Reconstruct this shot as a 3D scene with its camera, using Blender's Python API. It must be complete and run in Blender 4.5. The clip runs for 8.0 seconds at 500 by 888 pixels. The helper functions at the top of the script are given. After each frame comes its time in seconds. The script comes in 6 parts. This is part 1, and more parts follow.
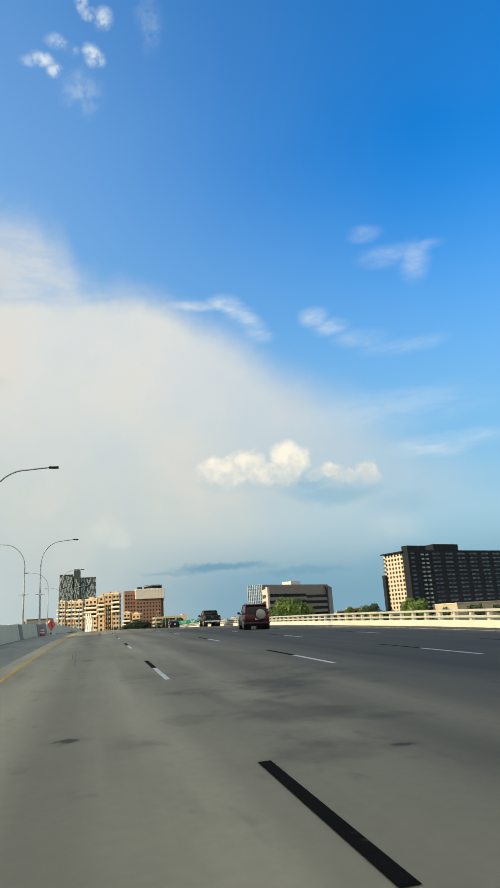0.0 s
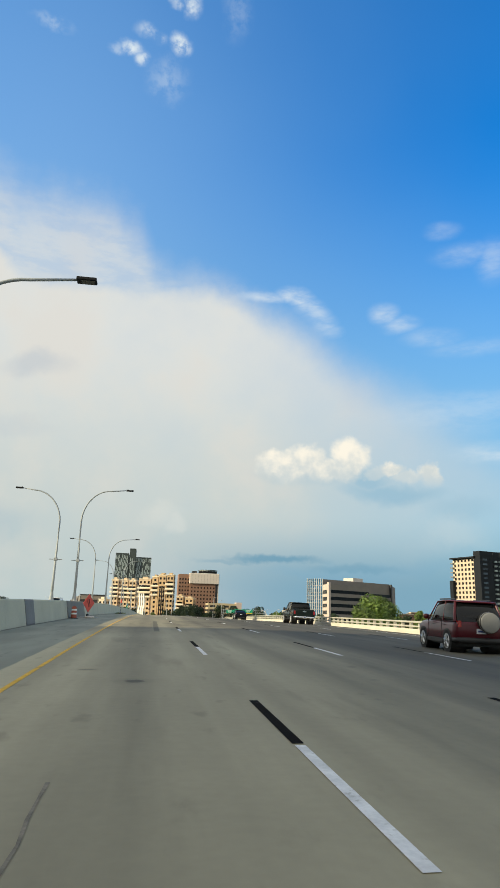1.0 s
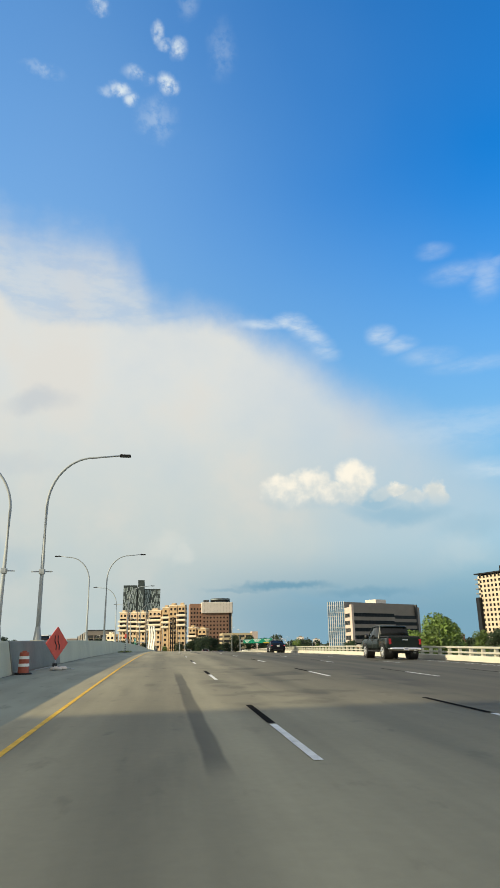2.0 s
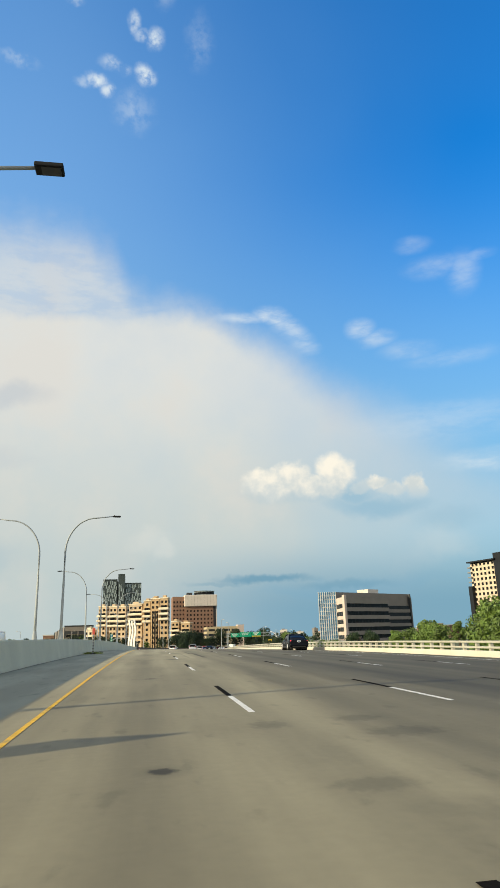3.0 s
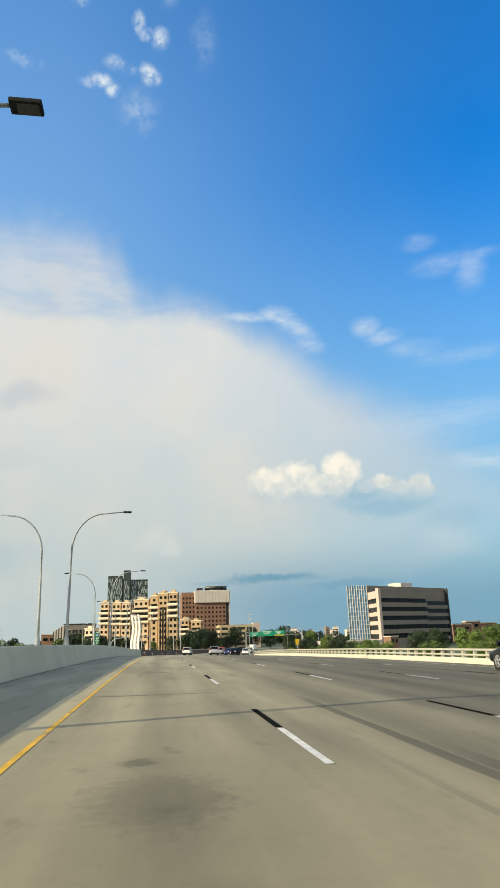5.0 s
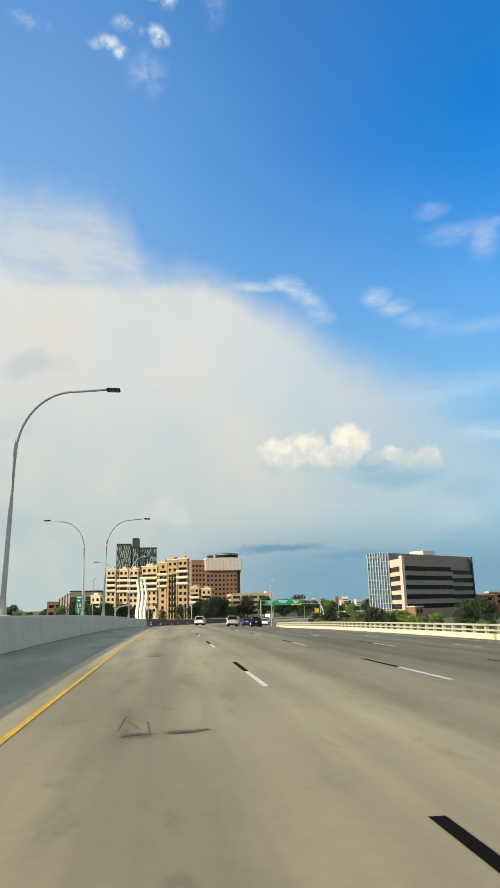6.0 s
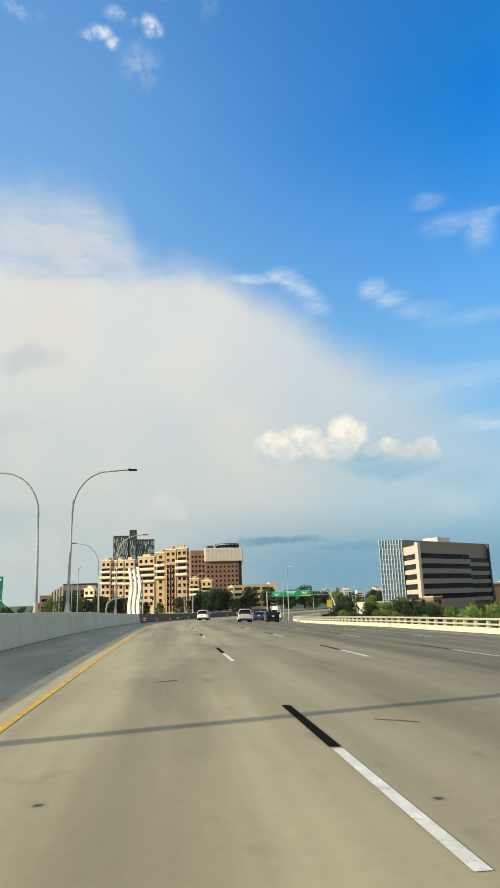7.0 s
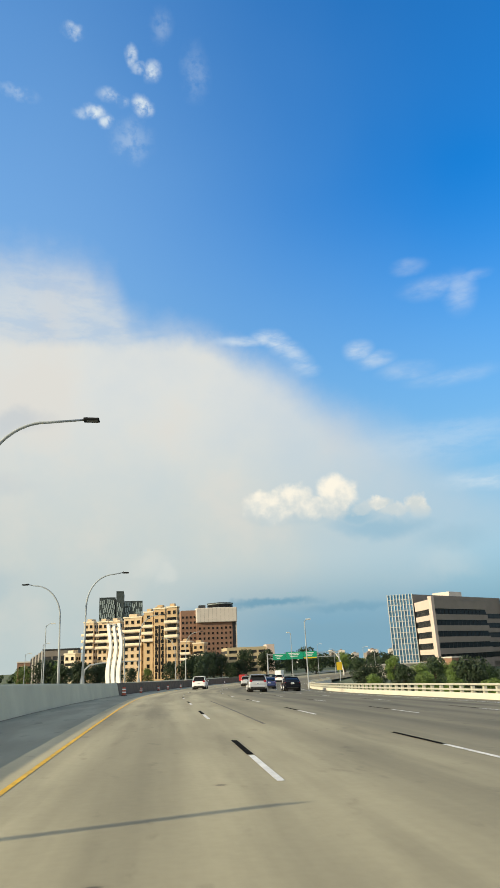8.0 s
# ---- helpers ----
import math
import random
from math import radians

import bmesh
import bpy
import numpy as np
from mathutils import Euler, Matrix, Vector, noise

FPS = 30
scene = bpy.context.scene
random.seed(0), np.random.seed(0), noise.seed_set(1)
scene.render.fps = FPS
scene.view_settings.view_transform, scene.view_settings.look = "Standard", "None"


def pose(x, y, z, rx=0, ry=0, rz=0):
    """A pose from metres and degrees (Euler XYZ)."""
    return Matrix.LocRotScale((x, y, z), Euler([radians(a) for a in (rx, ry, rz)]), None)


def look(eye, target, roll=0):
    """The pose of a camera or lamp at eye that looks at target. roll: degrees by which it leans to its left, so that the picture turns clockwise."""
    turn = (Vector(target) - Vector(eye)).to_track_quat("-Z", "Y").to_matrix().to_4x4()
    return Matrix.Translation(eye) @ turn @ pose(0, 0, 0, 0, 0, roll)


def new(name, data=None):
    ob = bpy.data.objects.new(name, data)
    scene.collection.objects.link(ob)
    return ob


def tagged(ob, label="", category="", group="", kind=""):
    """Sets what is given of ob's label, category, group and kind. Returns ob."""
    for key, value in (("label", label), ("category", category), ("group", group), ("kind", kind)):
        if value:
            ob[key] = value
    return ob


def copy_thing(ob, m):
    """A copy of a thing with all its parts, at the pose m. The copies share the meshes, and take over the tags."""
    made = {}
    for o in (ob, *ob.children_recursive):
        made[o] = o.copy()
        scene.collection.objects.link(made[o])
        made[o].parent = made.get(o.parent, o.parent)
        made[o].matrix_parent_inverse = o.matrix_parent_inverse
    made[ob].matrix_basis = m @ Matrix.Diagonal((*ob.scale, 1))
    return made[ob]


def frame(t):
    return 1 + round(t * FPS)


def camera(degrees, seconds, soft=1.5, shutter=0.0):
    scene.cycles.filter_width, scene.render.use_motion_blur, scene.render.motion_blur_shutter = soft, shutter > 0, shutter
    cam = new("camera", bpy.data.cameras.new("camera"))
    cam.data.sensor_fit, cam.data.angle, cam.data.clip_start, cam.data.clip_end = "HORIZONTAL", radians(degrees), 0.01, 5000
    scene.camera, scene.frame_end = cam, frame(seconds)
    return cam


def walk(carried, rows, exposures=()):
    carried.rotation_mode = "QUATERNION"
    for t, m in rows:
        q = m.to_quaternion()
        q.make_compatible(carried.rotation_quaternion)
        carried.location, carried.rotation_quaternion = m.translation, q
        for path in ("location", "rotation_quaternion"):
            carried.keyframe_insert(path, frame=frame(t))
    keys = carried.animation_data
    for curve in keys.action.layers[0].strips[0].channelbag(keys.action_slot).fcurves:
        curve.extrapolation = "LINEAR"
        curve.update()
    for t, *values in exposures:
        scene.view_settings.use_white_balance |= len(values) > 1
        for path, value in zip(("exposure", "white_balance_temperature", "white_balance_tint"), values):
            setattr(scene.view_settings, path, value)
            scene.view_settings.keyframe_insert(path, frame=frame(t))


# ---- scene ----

# ---- camera ----
cam = camera(42.26, 8.0, soft=1.5, shutter=0.0)
PATH = [
    (0.0, 0.387, 0.004, 1.211, 105.473, 3.333, -13.230),
    (0.2, 0.396, 4.214, 1.334, 107.716, 2.729, -14.341),
    (0.5, 0.399, 10.590, 1.462, 108.203, 3.026, -13.550),
    (0.7, 0.392, 14.880, 1.550, 108.365, 0.444, -8.544),
    (1.0, 0.370, 21.344, 1.695, 104.861, -1.701, -9.031),
    (1.2, 0.358, 25.646, 1.767, 105.153, -0.160, -8.948),
    (2.3, 0.333, 48.424, 2.156, 107.456, 1.048, -7.887),
    (2.5, 0.371, 52.552, 2.217, 106.189, 1.839, -8.354),
    (3.0, 0.457, 63.088, 2.318, 106.646, 1.673, -9.557),
    (3.5, 0.544, 73.623, 2.422, 106.922, 2.605, -9.766),
    (4.0, 0.637, 83.557, 2.483, 107.014, 2.155, -9.676),
    (4.5, 0.778, 93.366, 2.542, 107.073, 1.632, -9.373),
    (4.7, 0.837, 97.276, 2.566, 107.047, 1.850, -9.171),
    (5.8, 1.343, 119.162, 2.634, 104.264, 0.933, -8.432),
    (6.0, 1.441, 123.237, 2.583, 104.051, 1.211, -8.318),
    (6.5, 1.744, 133.383, 2.543, 103.312, 1.622, -8.364),
    (7.0, 2.064, 143.256, 2.476, 103.404, 1.736, -8.445),
    (7.2, 2.189, 147.155, 2.464, 103.914, 2.123, -8.323),
    (7.5, 2.379, 152.957, 2.401, 107.421, 2.578, -9.010),
    (8.0, 2.615, 162.546, 2.257, 108.658, 2.531, -9.197),
]
walk(cam, [(t, pose(x, y, z, rx, ry, rz)) for t, x, y, z, rx, ry, rz in PATH],
     exposures=[(0.0, 0.10, 6750.0, 5.0), (8.0, 0.10, 6750.0, 5.0)])

# ---- sun and sky ----
SUN_AZ = math.atan2(-0.963, -0.270)      # sun stands left of the road and a little behind
SUN_EL = radians(18.3)
sun = new("sun", bpy.data.lights.new("sun", "SUN"))
sun.data.energy, sun.data.angle, sun.data.color = 5.0, radians(0.6), (1.0, 0.86, 0.62)
sun_from = Vector((math.sin(SUN_AZ) * math.cos(SUN_EL), math.cos(SUN_AZ) * math.cos(SUN_EL), math.sin(SUN_EL)))
sun.matrix_world = look(sun_from * 300, (0, 0, 0))

world = bpy.data.worlds.new("sky")
scene.world = world
world.use_nodes = True
WN, WL = world.node_tree.nodes, world.node_tree.links
WN.clear()


def wire(sock, value):
    if isinstance(value, bpy.types.NodeSocket):
        WL.new(value, sock)
    else:
        sock.default_value = value


def wmath(op, a, b=0.0, clamp=False):
    n = WN.new("ShaderNodeMath")
    n.operation, n.use_clamp = op, clamp
    wire(n.inputs[0], a), wire(n.inputs[1], b)
    return n.outputs[0]


def wvec(op, a, b=(0, 0, 0)):
    n = WN.new("ShaderNodeVectorMath")
    n.operation = op
    wire(n.inputs[0], a), wire(n.inputs[1], b)
    return n.outputs["Value" if op == "LENGTH" else "Vector"]


def wstep(value, lo, hi, out0=0.0, out1=1.0):
    n = WN.new("ShaderNodeMapRange")
    n.interpolation_type = "SMOOTHSTEP"
    wire(n.inputs["Value"], value)
    for k, v in (("From Min", lo), ("From Max", hi), ("To Min", out0), ("To Max", out1)):
        wire(n.inputs[k], v)
    return n.outputs["Result"]


def wmix(fac, a, b):
    n = WN.new("ShaderNodeMix")
    n.data_type = "RGBA"
    wire(n.inputs["Factor"], fac), wire(n.inputs["A"], a), wire(n.inputs["B"], b)
    return n.outputs["Result"]


def wnoise(vec, scale, detail, rough=0.55):
    n = WN.new("ShaderNodeTexNoise")
    wire(n.inputs["Vector"], vec)
    n.inputs["Scale"].default_value, n.inputs["Detail"].default_value, n.inputs["Roughness"].default_value = scale, detail, rough
    return n


def wramp(value, stops):
    n = WN.new("ShaderNodeValToRGB")
    WL.new(value, n.inputs["Fac"])
    el = n.color_ramp.elements
    while len(el) < len(stops):
        el.new(0.5)
    for e, (p, c) in zip(el, stops):
        e.position, e.color = p, (*c, 1) if len(c) == 3 else (c[0], c[0], c[0], 1)
    return n.outputs["Color"]


sky = WN.new("ShaderNodeTexSky")
sky.sky_type, sky.sun_disc = "NISHITA", False
sky.sun_elevation, sky.sun_rotation = SUN_EL, SUN_AZ % (2 * math.pi)
sky.air_density, sky.dust_density, sky.ozone_density = 1.0, 0.6, 2.5
place = WN.new("ShaderNodeTexCoord").outputs["Generated"]
sep = WN.new("ShaderNodeSeparateXYZ")
WL.new(place, sep.inputs[0])
DEG = 180 / math.pi
az = wmath("MULTIPLY", wmath("ARCTAN2", sep.outputs["X"], sep.outputs["Y"]), DEG)
el = wmath("MULTIPLY", wmath("ARCSINE", sep.outputs["Z"]), DEG)
flat = WN.new("ShaderNodeCombineXYZ")
WL.new(az, flat.inputs[0]), WL.new(el, flat.inputs[1])
flat = flat.outputs[0]


def warped(scale, detail, amount):
    n = wnoise(place, scale, detail)
    return wvec("ADD", flat, wvec("MULTIPLY", wvec("SUBTRACT", n.outputs["Color"], (0.5, 0.5, 0.5)), (amount, amount, 0)))


def clump(space, blobs, soft=0.5):
    """Joined soft ovals (azimuth, elevation, half width, half height, strength) in degrees."""
    total = None
    for a, e, w, h, s in blobs:
        d = wvec("LENGTH", wvec("MULTIPLY", wvec("SUBTRACT", space, (a, e, 0)), (1 / w, 1 / h, 0)))
        m = wstep(d, 1.0 + soft, 1.0 - soft, 0.0, s)
        total = m if total is None else wmath("MAXIMUM", total, m)
    return total


fine_space, soft_space = warped(30, 5, 2.4), warped(7, 6, 6.0)
wide_space = warped(2.6, 5, 3.4)
wisp_space = warped(16, 4, 1.1)
blue = WN.new("ShaderNodeHueSaturation")
WL.new(sky.outputs["Color"], blue.inputs["Color"])
blue.inputs["Saturation"].default_value, blue.inputs["Value"].default_value = 1.40, 0.99
tint = WN.new("ShaderNodeVectorMath")
tint.operation = "MULTIPLY"
WL.new(blue.outputs["Color"], tint.inputs[0])
tint.inputs[1].default_value = (1.0, 2.32, 2.85)   # deep summer blue of the clip's white balance
colour = tint.outputs["Vector"]
K = 10.0   # cloud colours are given at the background's strength of 0.1


def tone(r, g, b):
    r, g, b = r * 0.9, g * 0.9, b * 0.9
    return (r * K, g * K, b * K, 1)


# thin milky light towards the sun's side
colour = wmix(wmath("MULTIPLY", wstep(az, 36.0, -16.0), wstep(el, 60.0, 30.0, 0.24, 0.58)), colour, tone(0.31, 0.56, 0.93))
rags = wstep(wnoise(place, 44, 7, 0.62).outputs["Fac"], 0.36, 0.60, 0.08, 1.0)
scrap_space = warped(40, 4, 1.1)
colour = wmix(wstep(el, 40.0, 8.0, 0.0, 0.86), colour, tone(0.29, 0.52, 0.70))
colour = wmix(wmath("MULTIPLY", wstep(wnoise(place, 2.2, 3, 0.5).outputs["Fac"], 0.4, 0.7), 0.05), colour, tone(0.31, 0.57, 0.92))
fibre = WN.new("ShaderNodeMapping")
fibre.inputs["Rotation"].default_value = (0, 0.35, 0)
fibre.inputs["Scale"].default_value = (1, 1, 3.2)
WL.new(place, fibre.inputs[0])
strands = wstep(wnoise(fibre.outputs[0], 15, 7, 0.6).outputs["Fac"], 0.34, 0.68, 0.25, 1.0)
# thin high veil of the storm anvil, its edge falling to the right
ws = WN.new("ShaderNodeSeparateXYZ")
WL.new(wide_space, ws.inputs[0])
def skyline(stops):
    """A ramp of elevation over azimuth, both in degrees."""
    line = wramp(wmath("ADD", wmath("MULTIPLY", ws.outputs["X"], 0.01), 0.4), [(a * 0.01 + 0.4, (e / 60,)) for a, e in stops])
    rise = wmath("SUBTRACT", ws.outputs["Y"], wmath("MULTIPLY", line, 60.0))
    # out of view the veil is added high up, to whiten the fill light
    return wmath("SUBTRACT", rise, wmath("ADD", wstep(az, -50.0, -75.0, 0.0, 55.0), wstep(az, 62.0, 95.0, 0.0, 85.0)))


above = skyline([(-40, 60), (-28, 44), (-18, 31), (-13, 28.8), (-4, 29.2), (1.5, 28.9), (4, 28.6), (7, 28.1), (9.5, 27.0), (12.2, 25.5), (14.8, 23.7), (17.5, 21.5), (20.4, 19.9), (23.4, 18.7), (26.2, 17.1), (29.3, 15.2), (36, 11), (60, 7)])
above_thin = skyline([(-40, 60), (-26, 40), (-14, 34.0), (-8, 34.6), (-4.6, 34.6), (-2.2, 33.2), (-1.0, 31.2), (1.8, 30.0), (5, 28.8), (8, 27.4), (14, 24), (30, 14), (60, 7)])
puff = wnoise(place, 9, 7, 0.6).outputs["Fac"]
ruffle = wmath("MULTIPLY", wmath("SUBTRACT", puff, 0.5), 4.2)
veil = wstep(wmath("ADD", above, ruffle), wstep(az, 4.0, 16.0, 0.9, 2.4), wstep(az, 4.0, 18.0, -2.2, -4.6))
thin = wmath("MULTIPLY", wstep(wmath("ADD", above_thin, wmath("MULTIPLY", ruffle, 1.3)), 1.8, -4.2, 0.0, 0.76), wstep(strands, 0.1, 0.9, 0.72, 1.0))
veil = wmath("MAXIMUM", veil, thin)
veil = wmath("MULTIPLY", veil, wmath("MAXIMUM", wstep(az, 34.0, 6.0, 0.35, 0.97), wstep(az, 62.0, 95.0, 0.0, 0.95)))
patch = wnoise(place, 6, 5).outputs["Fac"]
veil = wmath("MULTIPLY", veil, wstep(patch, 0.25, 0.6, 0.86, 1.0))
veil_tone = wmix(wstep(el, 4.0, 26.0), tone(0.615, 0.66, 0.66), tone(0.78, 0.785, 0.79))
veil_tone = wmix(wmath("MULTIPLY", wstep(patch, 0.45, 0.7), 0.5), veil_tone, tone(0.80, 0.74, 0.70))
colour = wmix(veil, colour, veil_tone)
# low haze bank and the dark streak of cloud under the anvil
low = wstep(el, 9.0, 2.0)
colour = wmix(wmath("MULTIPLY", low, wstep(az, -8.0, 16.0, 0.28, 0.9)), colour, wmix(wstep(az, -10.0, 12.0), tone(0.36, 0.53, 0.62), tone(0.19, 0.38, 0.54)))
colour = wmix(clump(soft_space, [(18, 4.0, 7, 0.6, 0.3), (-14, 7, 4, 1.6, 0.25)], 0.7), colour, tone(0.20, 0.42, 0.62))
colour = wmix(clump(scrap_space, [(11.0, 4.85, 3.6, 0.34, 0.8), (18.0, 4.15, 3.4, 0.34, 0.4), (7.0, 4.6, 2.5, 0.2, 0.35), (27.0, 9.2, 2.4, 0.9, 0.12)], 0.6), colour, tone(0.15, 0.34, 0.50))
colour = wmix(clump(soft_space, [(-11.6, 19.8, 2.4, 0.9, 0.5), (-12.6, 14.6, 3.0, 0.6, 0.2)], 0.7), colour, tone(0.50, 0.56, 0.66))
# wisps above the anvil's edge
colour = wmix(wmath("MULTIPLY", clump(wisp_space, [(9.8, 27.7, 2.0, 0.35, 0.6), (12.2, 28.0, 1.3, 0.5, 0.85), (13.2, 27.6, 1.0, 0.45, 0.75), (14.0, 26.9, 1.1, 0.6, 0.6), (14.7, 26.2, 1.0, 0.6, 0.52), (15.4, 25.5, 1.0, 0.6, 0.45), (16.1, 24.8, 0.9, 0.5, 0.3),
                                 (21.1, 26.0, 1.0, 0.7, 0.6), (22.5, 25.0, 1.4, 0.6, 0.45), (25.3, 23.7, 2.0, 0.6, 0.28), (26.6, 32.2, 1.3, 0.5, 0.28), (28.4, 30.2, 2.2, 0.7, 0.30),
                                 (31.0, 29.4, 1.2, 1.3, 0.34), (32.4, 30.4, 1.3, 0.4, 0.30), (31.5, 13.9, 3.6, 0.7, 0.6), (28.9, 22.6, 3.0, 0.6, 0.25), (28, 17.5, 6, 1.4, 0.25)], 0.8), strands), colour, tone(0.82, 0.88, 0.95))
# scraps of cloud high up
colour = wmix(wmath("MULTIPLY", clump(scrap_space, [(-1.7, 49.4, 0.5, 0.55, 0.75), (-0.6, 48.7, 0.9, 0.3, 0.6), (0.8, 48.5, 0.7, 0.55, 0.8), (-4.0, 46.6, 0.9, 0.4, 0.5), (-2.6, 46.2, 0.8, 0.3, 0.4), (-0.2, 46.0, 0.85, 0.5, 0.95),
                                 (-5.4, 45.2, 0.9, 0.4, 0.9), (-4.2, 44.6, 0.6, 0.35, 0.8), (-6.6, 44.9, 0.8, 0.3, 0.4), (-1.4, 43.6, 1.6, 1.2, 0.26), (-8.2, 50.2, 0.9, 0.3, 0.6),
                                 (5.7, 48.5, 1.2, 1.4, 0.16), (-13.4, 45.4, 1.5, 0.35, 0.3), (1.8, 51.4, 1.0, 0.8, 0.2)], 0.85), rags), colour, tone(0.80, 0.88, 0.97))
# the row of cumulus heads
heads = clump(fine_space, [(a, e - 0.3, w, h, k) for a, e, w, h, k in ((10.6, 13.5, 1.3, 1.1, 1), (12.0, 13.1, 1.7, 1.3, 1), (13.7, 13.8, 1.5, 1.2, 1), (15.4, 13.0, 1.6, 0.9, 0.9), (17.8, 14.2, 1.5, 1.5, 1),
                           (16.4, 12.7, 2.0, 0.8, 0.85), (19.8, 12.5, 1.0, 0.5, 0.5), (21.2, 12.9, 1.0, 0.7, 1), (22.8, 12.1, 1.3, 0.6, 0.7), (24.6, 12.4, 0.9, 1.1, 1))], 0.36)
heads = wmath("MULTIPLY", heads, wstep(wmath("ADD", el, wmath("MULTIPLY", puff, 2.0)), 11.3, 13.2))
lit = wstep(wmath("ADD", el, wmath("MULTIPLY", wnoise(place, 46, 5).outputs["Fac"], 6.0)), 14.5, 17.8)
head_tone = wmix(lit, tone(0.66, 0.71, 0.74), tone(1.04, 0.965, 0.865))
colour = wmix(clump(soft_space, [(21.5, 10.8, 3.8, 0.8, 0.85), (14, 11.4, 4, 0.6, 0.2), (19.4, 11.9, 1.7, 0.8, 0.8)], 0.7), colour, tone(0.33, 0.53, 0.70))
colour = wmix(wmath("MULTIPLY", heads, 0.97), colour, head_tone)
colour = wmix(clump(fine_space, [(0.8, 8.4, 1.5, 0.8, 0.28), (2.2, 7.6, 1.0, 0.7, 0.34), (26.5, 7.2, 2.0, 1.2, 0.18)], 0.7), colour, tone(0.80, 0.80, 0.78))
back = WN.new("ShaderNodeBackground")
back.inputs["Strength"].default_value = 0.1
WL.new(colour, back.inputs["Color"])
WL.new(back.outputs[0], WN.new("ShaderNodeOutputWorld").inputs["Surface"])


# ---- materials ----
def mat(name, col, rough=0.7, metal=0.0, var=0.15, scale=1.5, fine=30.0, bump=0.15, vary=0.0, coat=0.0, stretch=(1, 1, 1), spec=0.5):
    """Procedural paint, stone or metal: broad stains, fine grain, slight relief."""
    m = bpy.data.materials.new(name)
    m.use_nodes = True
    N, L = m.node_tree.nodes, m.node_tree.links
    b = N["Principled BSDF"]
    tc = N.new("ShaderNodeTexCoord")
    mp = N.new("ShaderNodeMapping")
    mp.inputs["Scale"].default_value = stretch
    L.new(tc.outputs["Object"], mp.inputs[0])
    n1, n2 = N.new("ShaderNodeTexNoise"), N.new("ShaderNodeTexNoise")
    for n, s in ((n1, scale), (n2, fine)):
        n.inputs["Scale"].default_value, n.inputs["Detail"].default_value = s, 6
        L.new(mp.outputs[0], n.inputs["Vector"])
    r1 = N.new("ShaderNodeMapRange")
    r1.inputs["From Min"].default_value, r1.inputs["From Max"].default_value = 0.3, 0.7
    r1.inputs["To Min"].default_value, r1.inputs["To Max"].default_value = 1 - var, 1 + var
    L.new(n1.outputs["Fac"], r1.inputs["Value"])
    r2 = N.new("ShaderNodeMapRange")
    r2.inputs["From Min"].default_value, r2.inputs["From Max"].default_value = 0.25, 0.75
    r2.inputs["To Min"].default_value, r2.inputs["To Max"].default_value = 1 - var * 0.6, 1 + var * 0.6
    L.new(n2.outputs["Fac"], r2.inputs["Value"])
    k = N.new("ShaderNodeMath")
    k.operation = "MULTIPLY"
    L.new(r1.outputs[0], k.inputs[0]), L.new(r2.outputs[0], k.inputs[1])
    last = k.outputs[0]
    if vary:
        oi = N.new("ShaderNodeObjectInfo")
        r3 = N.new("ShaderNodeMapRange")
        r3.inputs["To Min"].default_value, r3.inputs["To Max"].default_value = 1 - vary, 1 + vary
        L.new(oi.outputs["Random"], r3.inputs["Value"])
        k2 = N.new("ShaderNodeMath")
        k2.operation = "MULTIPLY"
        L.new(last, k2.inputs[0]), L.new(r3.outputs[0], k2.inputs[1])
        last = k2.outputs[0]
    v = N.new("ShaderNodeVectorMath")
    v.operation = "SCALE"
    v.inputs[0].default_value = col
    L.new(last, v.inputs["Scale"])
    L.new(v.outputs[0], b.inputs["Base Color"])
    b.inputs["Roughness"].default_value, b.inputs["Metallic"].default_value = rough, metal
    b.inputs["Coat Weight"].default_value, b.inputs["Coat Roughness"].default_value = coat, 0.08
    b.inputs["Specular IOR Level"].default_value = spec
    if bump:
        bp = N.new("ShaderNodeBump")
        bp.inputs["Strength"].default_value, bp.inputs["Distance"].default_value = bump, 0.02
        L.new(n2.outputs["Fac"], bp.inputs["Height"])
        L.new(bp.outputs[0], b.inputs["Normal"])
    return m


def lamp_mat(name, col, strength):
    m = mat(name, col, 0.3, var=0.05, bump=0)
    b = m.node_tree.nodes["Principled BSDF"]
    b.inputs["Emission Color"].default_value, b.inputs["Emission Strength"].default_value = (*col, 1), strength
    return m


